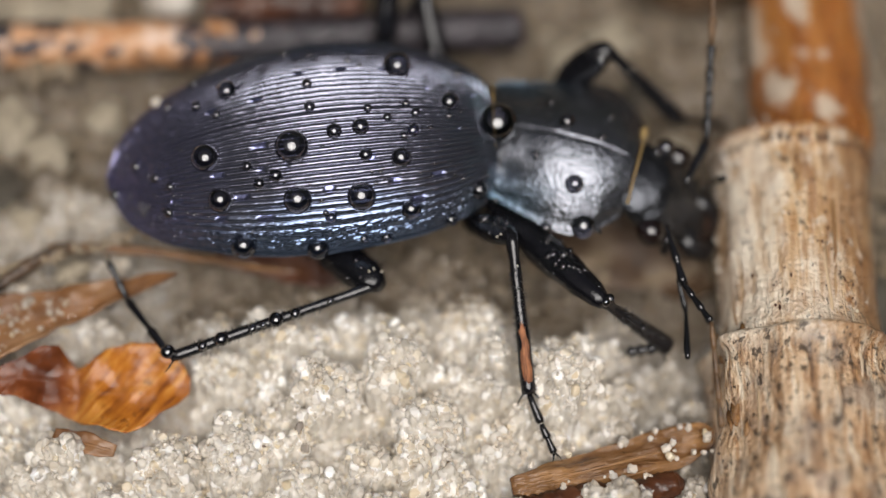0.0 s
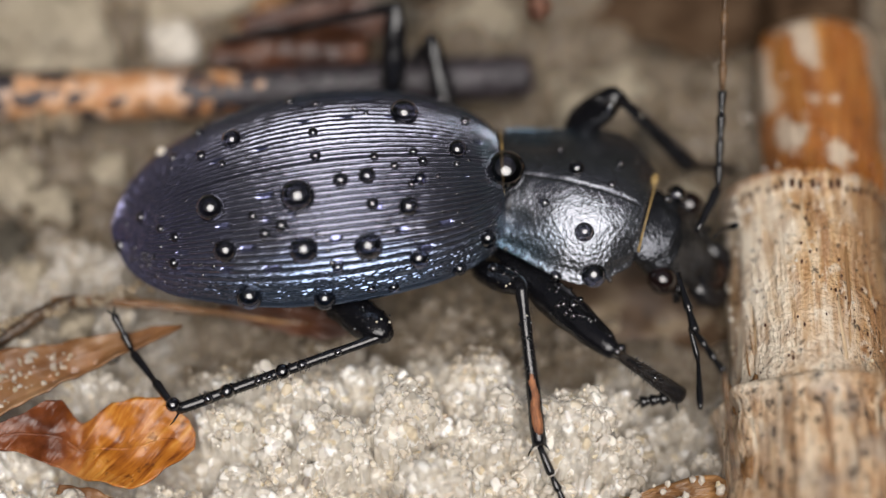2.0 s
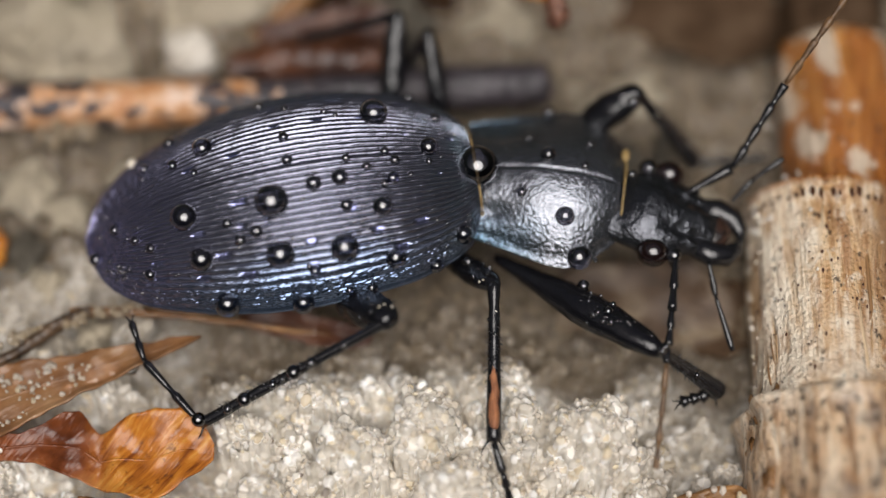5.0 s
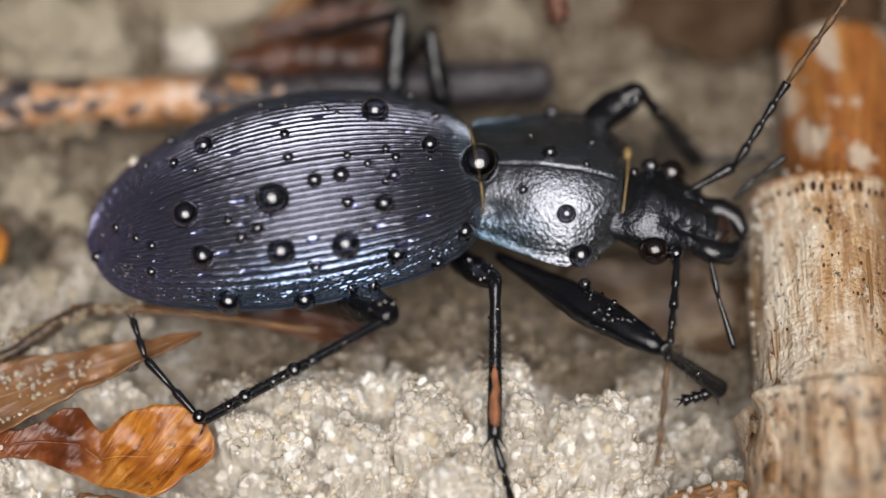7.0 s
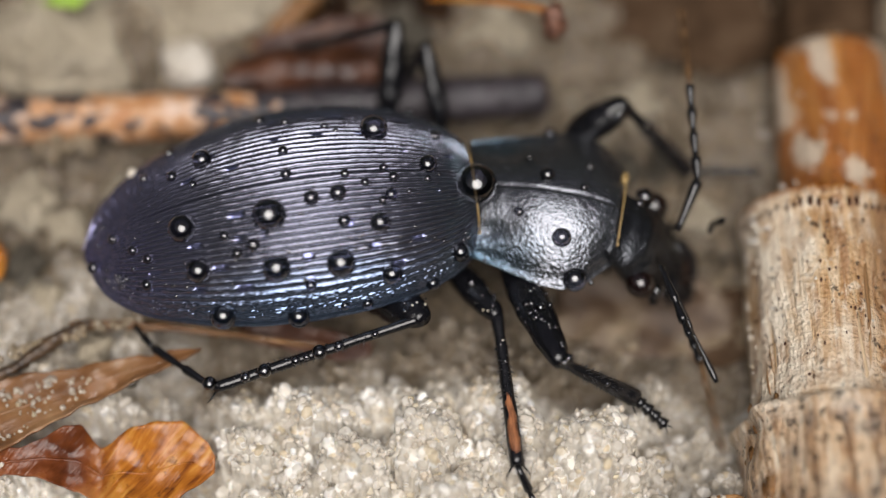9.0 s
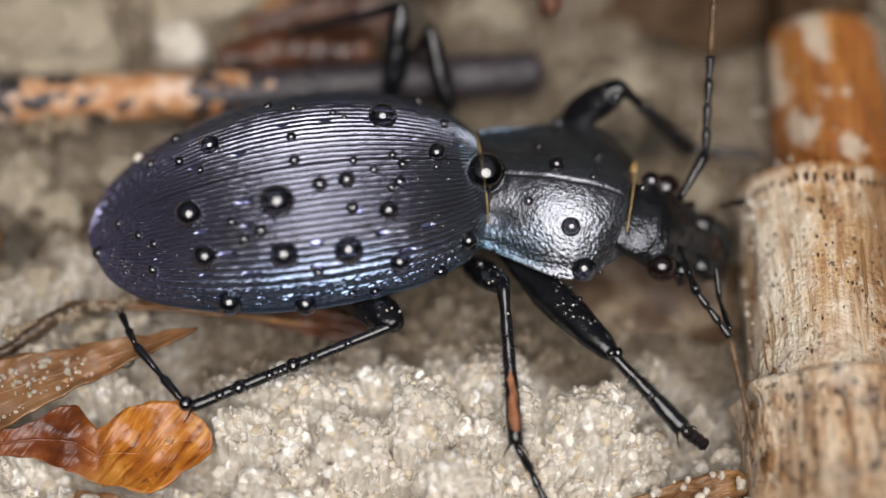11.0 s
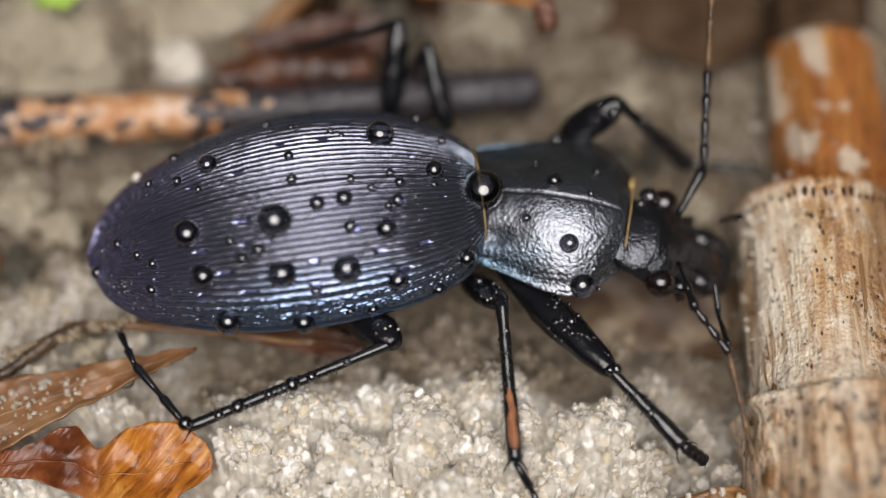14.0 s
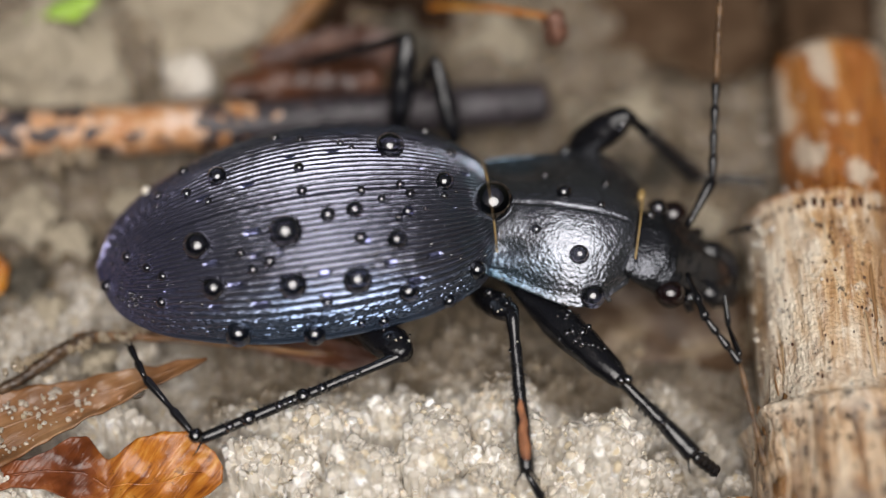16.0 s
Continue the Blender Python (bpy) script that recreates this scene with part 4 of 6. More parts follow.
        tagged(lump("sand_clod", "small crumb of damp sand", "sand clod", (x, y, height(x, y) + 0.2 * r), r, PALE_SAND if rng.uniform() < 0.7 else SAND, x, 0.75, 32, (1.1, 1, 0.8)), group="sand crumbs")
    leaf("dark_leaf", "dark brown wet leaf beside the reed", [(0, -1.2, 1.0), (2, -2.0, 1.6), (4.2, -1.2, 1.2)],
         lambda x, y: 0.06 * y * y, BROWN_LITTER, mm_pose(9.4, -1.2, -1.5, 5, -4, 10), 0.1, 24, 14, 0.3, 23)
    leaf("dark_leaf", "dark brown wet leaf in the hollow under the head", [(0, -1.0, 1.2), (2.5, -1.9, 2.0), (5.5, -1.6, 2.4), (7.5, -0.6, 1.0)],
         lambda x, y: 0.05 * y * y, UMBER_LEAF, mm_pose(4.6, -0.3, -1.2, 4, 0, -6), 0.1, 30, 16, 0.3, 29)
    leaf("dark_leaf", "dark red-brown wet leaf behind the twig", [(0, -1.2, 1.2), (3, -2.2, 2.2), (6.5, -1.8, 2.4), (8.5, -0.5, 0.8)],
         lambda x, y: 0.08 * y * y, DARK_LITTER, mm_pose(-7.2, 13.0, 0.1, 6, 0, 10), 0.1, 30, 16, 0.4, 37)
    leaf("brown_leaf", "blackish brown rotten leaf beside the reed", [(0, -0.5, 1.8), (2.5, -1.8, 2.4), (5, -3.0, 2.6), (8.5, -2.2, 2.0)],
         lambda x, y: 0.05 * y * y, BROWN_LITTER, mm_pose(6.6, 13.2, -0.2, 4, 0, 5), 0.1, 26, 14, 0.4, 41)
    for x, y, r in ((-14.2, -5.3, 0.5), (-13.4, -5.0, 0.36), (-12.7, -4.9, 0.28), (-15.0, -5.9, 0.24)):
        ob = tagged(put("water_drop", mesh_of("water_drop", *ball((0, 0, 0), 1, 1, 1, 28, 18, -0.3), CLEAR_WATER), None, "", mm_pose(x, y, 1.36) @ Matrix.Diagonal((r * 1.2, r, r * 0.5, 1))), "clear water drop lying on the tan leaf", "water drop", group="drops on the leaf")
        ob.visible_shadow = False
    lump("pebble", "pale quartz pebble on damp sand", "pebble", (-11.6, 10.3, 0.9), 1.15, PEBBLE, 3, 0.3, 32, (1.1, 0.85, 0.8))
    husk = lump("seed_husk", "pinkish brown wrinkled seed husk on a stalk", "seed husk", (4.25, 9.95, 5.3), 0.56, HUSK, 8, 0.4, 28, (0.85, 1.25, 1.5))
    put("stalk", mesh_of("stalk", *tube([(0, 0.2, -0.4), (0.1, 1.2, -2.4), (0.3, 2.4, -5.3)], [0.3, 0.22, 0.25], 10, 1, 0.1), HUSK), husk, "brown dry stalk")
    twig("straw", "thin orange straw lying across the sand", "straw", [(-1.0, 12.2, 3.6), (1.6, 11.2, 4.9), (4.1, 10.5, 5.2)], [0.12, 0.15, 0.14], AMBER_LEAF, 0.1, 10, 9)


# ---- the beetle ----

LENGTH = dict(near_hind_femur=3.50, near_hind_tibia=8.75, near_hind_tarsus=3.36, near_hind_toes=1.71, near_mid_femur=3.10, near_mid_tibia=6.25, near_mid_tarsus=1.26, near_mid_toes=1.29, near_fore_femur=7.80, near_fore_tibia=4.05, near_fore_tarsus=1.62, far_fore_femur=2.63, far_fore_tibia=4.77, far_fore_tarsus=2.91, far_mid_femur=3.31, far_mid_tibia=3.68, far_hind_femur=3.71, far_hind_tibia=8.31, near_antenna_base=2.05, near_antenna_mid=2.22, near_antenna_tip=4.11, far_antenna_base=1.53, far_antenna_mid=3.98, far_antenna_tip=4.17, near_palp_base=1.38, near_palp_tip=2.27, far_palp_base=1.30, far_palp_tip=1.50)
BIG_DROPS = [(-0.16, -1.39, 0.59), (-3.59, -1.08, 0.5), (-3.17, -2.71, 0.43), (-0.14, -3.25, 0.5), (2.34, -3.36, 0.5), (4.26, -3.75, 0.36), (-2.47, -4.11, 0.45), (0.45, -4.57, 0.39), (4.3, 1.95, 0.5), (-2.56, 1.73, 0.36), (4.05, -2.1, 0.36), (1.53, -0.95, 0.27), (2.58, -0.86, 0.3), (6.23, 0.23, 0.34), (2.68, -1.95, 0.23), (-0.92, -2.32, 0.23), (-1.59, -2.48, 0.2), (-2.0, -1.77, 0.18), (1.08, -3.94, 0.2), (4.63, -1.04, 0.23), (7.07, -2.88, 0.34)]
SMALL_DROPS = [(4.27, -1.25, 0.14), (0.66, 0.22, 0.2), (2.94, -0.06, 0.16), (3.68, -0.49, 0.16), (4.49, 0.12, 0.16), (4.82, -0.3, 0.18), (6.16, -0.38, 0.14), (5.86, -3.8, 0.25), (3.19, -4.43, 0.2), (2.3, -4.48, 0.16), (0.89, -3.79, 0.11), (0.65, 1.33, 0.18), (2.39, 2.41, 0.14), (0.85, 2.95, 0.14), (-0.16, 3.39, 0.18), (-3.96, 2.88, 0.2), (-3.86, 1.41, 0.2), (-3.04, 0.68, 0.16), (-5.06, 1.89, 0.18), (-6.54, -0.26, 0.2), (-5.74, -1.11, 0.18), (-5.15, -1.67, 0.18), (-5.33, -2.51, 0.2), (-7.53, -0.9, 0.23), (5.36, -0.92, 0.11), (5.4, -2.25, 0.09), (2.98, -2.98, 0.09), (6.13, -2.6, 0.09), (6.74, 1.79, 0.18), (5.91, 3.4, 0.2), (2.81, 2.1, 0.11)]
COLLAR_DROPS = [(3.88, -1.83, 0.39), (2.07, -1.09, 0.20), (4.59, -3.11, 0.50), (2.93, 0.57, 0.32), (2.75, 3.28, 0.27), (2.08, 1.47, 0.14), (4.55, 1.45, 0.18), (4.45, 0.29, 0.16), (5.30, -3.08, 0.11), (0.95, -2.85, 0.11)]
_sx, _sa = smooth_curve([0, .2, .6, 1.3, 2.3, 3.4, 5, 7, 9, 11, 13, 14.3, 15.2, 15.7, 16], [0.1, 0.98, 1.76, 2.46, 3.17, 3.62, 4.16, 4.55, 4.68, 4.54, 4.18, 3.69, 3.17, 2.73, 2.2], 400, 41)
_hx, _ha = smooth_curve([0, 1.5, 3, 5, 8, 11, 14, 16], [0.13, 1.5, 2.35, 3.0, 3.38, 3.33, 2.85, 2.2], 400, 121)

_mx, _ma = smooth_curve([0, 2, 5, 9, 13, 16], [2.5, 2.66, 3.08, 3.45, 3.36, 3.1], 400, 161)


def margin(s):
    """The height of the wing cases' rim, which sinks towards the tail."""
    return interp(s, _mx, _ma)


def dome(x, y):
    """The height of the elytra over the thing's ground at x, y."""
    s = x + 8
    u = min(1.0, abs(y) / interp(s, _sx, _sa))
    return margin(s) + interp(s, _hx, _ha) * math.sqrt(1 - u * u)


def build_elytron(parent, sign):
    nl, nc, ridges = 300, 420, 19
    verts, faces, link = [], [], []
    for i in range(nl + 1):
        s = 16 * (0.5 - 0.5 * math.cos(math.pi * (0.02 + 0.96 * i / nl)))
        a, h, low = interp(s, _sx, _sa), interp(s, _hx, _ha), margin(s)
        for j in range(nc + 1):
            v = j / nc
            phi = v * math.pi / 2
            y, z = a * math.sin(phi), low + h * math.cos(phi)
            wave = 0.10 * noise.noise((s * 0.4, v * 3, sign)) + 0.05 * noise.noise((s * 1.9, v * 11, sign + 4))
            ph = math.sin(phi) * ridges + wave
            rib = (1 - (2 * (ph - math.floor(ph)) - 1) ** 2) ** 0.8
            hollow = 0.0
            row = int(ph)
            fade = interp(s, [0, 1.2, 3.5, 16], [0.5, 0.95, 1, 1])
            lift = 0.105 * rib * fade * (0.9 + 0.22 * noise.noise((s * 2.4, row * 3.7, sign)))
            if row in (4, 8, 12, 15):
                pit = noise.noise((s * 1.15 + row * 7, sign * 3, row))
                hollow = min(1, max(0, (pit - 0.22) / 0.12)) * min(1, s / 4)
                lift *= 1 - 0.75 * hollow
            if sign > 0:
                lift *= 1 - 0.05 * min(1, max(0, (v - 0.25) / 0.3))
            if s < 4.5:
                lift += (1 - s / 4.5) * (0.09 * noise.noise((s * 4.0, y * 4.6, sign)) + 0.05 * noise.noise((s * 10, y * 10, sign)))
            if v > 0.55:
                g = noise.noise((s * 7.5, v * 60, sign)) + 0.5 * noise.noise((s * 14, v * 100, sign))
                k = min(1, (v - 0.55) / 0.25)
                lift = lift * (1 - 0.35 * k) + k * (0.01 + 0.055 * g)
            if v > 0.91:
                lift = 0.12 * math.sin(math.pi * (v - 0.91) / 0.09) + 0.02
            if j == 0:
                lift = -0.05
            n = Vector((0, math.sin(phi), math.cos(phi)))
            verts.append((s - 8, sign * (y + n.y * lift), z + n.z * lift))
            link.append(hollow)
    w = nc + 1
    for i in range(nl):
        for j in range(nc):
            q = (i * w + j, (i + 1) * w + j, (i + 1) * w + j + 1, i * w + j + 1)
            faces.append(q if sign > 0 else q[::-1])
    # turned-under edge
    k = len(verts)
    for i in range(nl + 1):
        e = verts[i * w + nc]
        verts.append((e[0] * 0.99, e[1] * 0.93, e[2] - 0.28))
    for i in range(nl):
        q = (i * w + nc, (i + 1) * w + nc, k + i + 1, k + i)
        faces.append(q if sign > 0 else q[::-1])
    me = mesh_of("elytron", verts, faces, ELYTRON)
    me.attributes.new("hollow", "FLOAT", "POINT").data.foreach_set("value", link + [0.0] * (len(verts) - len(link)))
    return put("elytron", me, parent, "ridged blue-black wing case with violet sheen")


_cx, _ca = smooth_curve([-0.2, .3, 1.2, 2.4, 3.3, 4.2, 5.0, 5.6, 6.0], [2.5, 2.7, 2.98, 3.32, 3.55, 3.6, 3.22, 2.62, 2.2])


_kx, _ka = smooth_curve([-0.2, 1, 2.6, 4.3, 5.4, 6.0], [1.05, 1.35, 1.68, 1.62, 1.3, 1.0], 300, 61)


def collar_top(x, y):
    u = min(1.0, abs(y) / interp(x, _cx, _ca))
    h = interp(x, _kx, _ka)
    return 3.42 + h * (1 - u ** 1.85)


def build_collar(parent):
    """The pronotum: its joint with the elytra at the origin, x forward."""
    nl, nc = 120, 140
    verts, faces = [], []
    for i in range(nl + 1):
        x = -0.2 + 6.2 * i / nl
        a = interp(x, _cx, _ca)
        for j in range(nc + 1):
            u = -1 + 2 * j / nc
            y = a * math.sin(u * math.pi / 2)
            z = collar_top(x, y)
            uu = abs(y) / a
            z += 0.07 * math.exp(-((uu - 0.985) / 0.025) ** 2) * interp(x, [0, 1, 3.5, 5.2], [1, 1, 0.35, 0.0])
            z -= 0.05 * math.exp(-((uu - 0.9) / 0.06) ** 2)
            z -= 0.085 * math.exp(-(y / 0.055) ** 2) * interp(x, [0.3, 0.9, 5.4, 5.8], [0, 1, 1, 0])
            z -= 0.16 * math.exp(-((abs(y) - 1.75) / 0.35) ** 2 - ((x - 0.9) / 0.8) ** 2)
            grit = min(1.0, max(0.0, (uu - 0.45) / 0.3))
            z += 0.012 * noise.noise((x * 2.2, y * 3.0, 1)) + (0.004 + 0.022 * grit) * noise.noise((x * 8, y * 9, 2))
            bend = 0.28 * (y / a) ** 2
            xx = x - (bend if x < 1 else 0) * (1 - max(0, x)) if x < 1 else x
            verts.append((xx, y, z))
    w = nc + 1
    for i in range(nl):
        for j in range(nc):
            faces.append((i * w + j, (i + 1) * w + j, (i + 1) * w + j + 1, i * w + j + 1))
    k = len(verts)
    # underside
    for i in range(nl + 1):
        x = -0.2 + 6.2 * i / nl
        a = interp(x, _cx, _ca)
        for j in range(9):
            u = -1 + j / 4
            verts.append((x, a * 0.97 * u, 3.3 - 1.5 * (1 - u * u) * interp(x, [-0.2, 2.5, 6.0], [0.7, 1, 0.6])))
    for i in range(nl):
        for j in range(8):
            faces.append((k + i * 9 + j, k + i * 9 + j + 1, k + (i + 1) * 9 + j + 1, k + (i + 1) * 9 + j))
        faces.append((i * w, k + i * 9, k + (i + 1) * 9, (i + 1) * w))
        faces.append((i * w + nc, (i + 1) * w + nc, k + (i + 1) * 9 + 8, k + i * 9 + 8))
    for row in (0, nl):
        top = [row * w + j for j in range(w)]
        low = [k + row * 9 + j for j in range(9)]
        ring = top + low[::-1]
        faces.append(tuple(ring if row == 0 else ring[::-1]))
    ob = put("pronotum", mesh_of("pronotum", verts, faces, COLLAR), parent, "finely wrinkled blue-black shield behind the head")
    # bristle fringes at the joint with the wing cases and with the head
    turn = Matrix.Rotation(radians(17), 4, "Z")
    back = [turn @ (Vector((8.07, y, dome(7.98, y) - 0.02)) - Vector((8.05, -0.08, 0))) for y in np.linspace(-2.35, 2.2, 41)]
    front = [Vector((6.12, y, collar_top(6.0, y) + 0.09)) for y in np.linspace(-1.75, 1.75, 41)]
    for path in (back, front):
        put("bristle_fringe", mesh_of("bristle_fringe", *tube(path, [0.04] * 41, 6, 1, 0.4, 4), GOLD), ob, "golden bristle fringe")
    put("bristle_tuft", mesh_of("bristle_tuft", *ball((6.05, 1.45, 4.15), 0.16, 0.3, 0.16, 14, 8), GOLD), ob, "golden yellow bristle tuft")
    return ob


def build_head(parent):
    """The head: its neck at the origin, x forward."""
    head_prof = [(-0.35, 1.2, 0.45), (0.1, 1.44, 0.62), (0.5, 1.48, 0.9), (0.9, 1.55, 1.1), (1.4, 1.68, 1.1), (1.9, 1.62, 1.02), (2.4, 1.38, 0.88), (2.9, 1.2, 0.72), (3.4, 1.05, 0.55), (3.7, 0.8, 0.35)]
    verts, faces, sides, n = [], [], 56, 70
    px = [p[0] for p in head_prof]
    gx, gy = smooth_curve(px, [p[1] for p in head_prof], 120)
    gz = smooth_curve(px, [p[2] for p in head_prof], 120)[1]
    for i in range(n + 1):
        x = px[0] + (px[-1] - px[0]) * i / n
        ry, rz = interp(x, gx, gy), interp(x, gx, gz)
        for k in range(sides):
            f = 2 * math.pi * k / sides
            y, z = ry * math.cos(f), rz * math.sin(f)
            if z > 0:
                z *= 0.85
                z -= 0.22 * math.exp(-((abs(y) - 0.62) / 0.18) ** 2) * interp(x, [1.4, 2.2, 3.4, 3.8], [0, 1, 1, 0])
                z += 0.05 * noise.noise((x * 2.4, y * 2.8, 8)) + 0.018 * noise.noise((x * 6, y * 6, 3))
            verts.append((x * 1.1, y * 1.12, z * 1.05))
    for i in range(n):
        for k in range(sides):
            k2 = (k + 1) % sides
            faces.append((i * sides + k, (i + 1) * sides + k, (i + 1) * sides + k2, i * sides + k2))
    faces.append(tuple(range(sides)))
    faces.append(tuple(n * sides + k for k in range(sides))[::-1])
    head = put("head", mesh_of("head", verts, faces, HEAD_BLACK), parent, "glossy black wrinkled head")
    for s in (1, -1):
        put("eye", mesh_of("eye", *ball((1.75, s * 1.8, 0.22), 0.64, 0.58, 0.6, 28, 18), EYE), head, "dark brown glossy bulging eye")
        tip = (2.85, -2.2, 0.08) if s < 0 else (3.1, 1.45, 0.32)
        put("antenna_socket", mesh_of("antenna_socket", *tube([(2.2, s * 1.1, 0.1), (0.5 * (2.2 + tip[0]), 0.5 * (s * 1.1 + tip[1]), 0.15), tip], [0.27, 0.22, 0.16], 12), BLACK), head)
        tip = (4.24, -1.47, -0.3) if s < 0 else (4.6, 1.38, -0.26)
        put("palp_base", mesh_of("palp_base", *tube([(3.4, s * 0.7, -0.25), (0.5 * (3.4 + tip[0]), 0.5 * (s * 0.7 + tip[1]), -0.25), tip], [0.16, 0.13, 0.1], 10), BLACK), head)
        jaw = [(3.3, s * 0.8, -0.1), (4.1, s * 0.98, -0.12), (4.75, s * 0.84, -0.18), (5.15, s * 0.4, -0.22), (5.3, -s * 0.04, -0.25)]
        put("mandible", mesh_of("mandible", *tube(jaw, [0.48, 0.52, 0.48, 0.32, 0.09], 16, 0.85), BLACK), head, "curved black jaw")
    put("upper_lip", mesh_of("upper_lip", *ball((4.0, 0, 0.0), 0.75, 0.7, 0.32, 24, 10), MOUTH), head, "reddish brown mouthparts")
    return head


def segment(name, profile, material, parent, label="", sides=16, squash=1.0, bend=0.0):
    """A limb segment along x from its joint; the profile gives (along, radius)."""
    L = profile[-1][0]
    path = [(x, 0, bend * math.sin(math.pi * x / L)) for x, _ in profile]
    v, f = tube(path, [r for _, r in profile], sides, squash)
    v = [(x, y * (1 + 0.13 * noise.noise((x * 1.6, y * 2, z * 2 + L))), z * (1 + 0.13 * noise.noise((x * 1.6, y * 2 + 5, z * 2 + L)))) for x, y, z in v]
    return put(name, mesh_of(name, v, f, material), parent, label)


def bristles(parent, length, radius, seed, rows=90, size=0.19):
    """Short bristles along a tibia, one part."""
    rng = np.random.RandomState(seed)
    pieces = []
    for k in range(rows * 2):
        x = length * (0.25 + 0.72 * rng.uniform())
        f = rng.uniform(0, 6.28)
        d = Vector((0.55, math.cos(f), math.sin(f))).normalized()
        b = Vector((x, math.cos(f) * radius * 0.8, math.sin(f) * radius * 0.8))
        pieces.append(tube([b, b + d * size], [0.02, 0.006], 4))
    put("bristle_coat", mesh_of("bristle_coat", *merge(*pieces), DULL_BLACK), parent, "short black bristles")


def femur(name, L, r, parent, material=FEMUR_BLACK):
    p = [(-0.25, r * 0.25), (0.0, r * 0.35), (L * 0.2, r * 0.55), (L * 0.38, r * 0.86), (L * 0.58, r * 1.06), (L * 0.8, r * 0.92), (L * 0.95, r * 0.68), (L + 0.15, r * 0.4)] if L > 7 else [(-0.25, r * 0.55), (0.0, r * 0.75), (L * 0.2, r), (L * 0.5, r * 1.05), (L * 0.8, r * 0.9), (L * 0.95, r * 0.72), (L + 0.15, r * 0.4)]
    p = smooth_profile(p)
    return segment("femur", p, material, parent, "glossy black thigh", 20, 0.85)


def smooth_profile(p, n=26):
    xs, rs = [q[0] for q in p], [q[1] for q in p]
    gx, gr = smooth_curve(xs, rs, 200)
    return [(x, max(0.01, interp(x, gx, gr))) for x in np.linspace(xs[0], xs[-1], n)]


def tibia(L, r0, r1, parent, seed):
    ob = segment("tibia", smooth_profile([(-0.12, r0 * 0.9), (0.1, r0 * 1.15), (L * 0.12, r0 * 0.85), (L * 0.6, (r0 + r1) / 2), (L * 0.95, r1 * 1.1), (L, r1)]), BLACK, parent, "slender black shin", 14)
    bristles(ob, L, (r0 + r1) / 2, seed)
    for s in (1, -1):
        b = Vector((L - 0.05, s * r1 * 0.7, -r1 * 0.3))
        put("spur", mesh_of("spur", *tube([b, b + Vector((0.3, s * 0.22, -0.1)), b + Vector((0.5, s * 0.3, -0.15))], [0.05, 0.035, 0.008], 6), BLACK), ob)
    return ob


def tarsus(L, r, parent, joints, claws=True):
    prof = []
    for k in range(joints):
        a, b = L * k / joints, L * (k + 1) / joints
        prof += [(a + 0.02, r * 0.6), (a + (b - a) * 0.3, r * 0.75), (b - (b - a) * 0.12, r * 1.05), (b - 0.01, r * 0.7)]
    ob = segment("tarsus", prof, BLACK, parent, "jointed black foot", 12)
    if claws:
        for s in (1, -1):
            put("claw", mesh_of("claw", *tube([(L, s * 0.03, 0), (L + 0.18, s * 0.12, 0.0), (L + 0.32, s * 0.2, -0.12)], [0.05, 0.035, 0.008], 6), BLACK), ob)
    return ob


def antenna(L, r, parent, joints, material, root=0.0):
    prof = [(-root, r * 0.55), (-root * 0.4, r * 0.6)] if root else []
    for k in range(joints):
        a, b = L * k / joints, L * (k + 1) / joints
        prof += [(a + 0.01, r * 0.62), (a + (b - a) * 0.25, r * 0.72), (b - (b - a) * 0.2, r * 1.0), (b - 0.02, r * 0.95)]
    return segment("antenna_segment", prof, material, parent, "", 12)


DROP = {}


def drop_mesh():
    if "m" not in DROP:
        DROP["m"] = mesh_of("water_drop", *ball((0, 0, 0), 1, 1, 1, 28, 18, -0.5), WATER)
    return DROP["m"]


def drop(parent, x, y, z, r, normal=(0, 0, 1)):
    """A water bead of radius r on a part, at a place in millimetres of that part."""
    turn = Vector(normal).to_track_quat("Z", "Y").to_matrix().to_4x4()
    ob = put("water_drop", drop_mesh(), parent)
    ob.matrix_basis = Matrix.Translation((Vector((x, y, z)) + Vector(normal).normalized() * r * 0.38) * MM) @ turn @ Matrix.Diagonal((r, r, r * 0.9, 1))
    ob.visible_shadow = False


def normal_of(fn, x, y):
    e = 0.05
    return Vector((-(fn(x + e, y) - fn(x - e, y)) / (2 * e), -(fn(x, y + e) - fn(x, y - e)) / (2 * e), 1)).normalized()


def stuck_grain(parent, x, y, z, r, seed):
    v, f = icosphere(2)
    rng = np.random.RandomState(seed)
    v = v * (1 + 0.12 * rng.standard_normal((len(v), 1)).clip(-1.5, 1.5)) * r + np.array([x, y, z])
    put("sand_grain", mesh_of("sand_grain", v, f, GRAIN), parent, "pale sand grain stuck on")


limb = {}
HEAD_AT = (5.95, -0.17, 3.68)


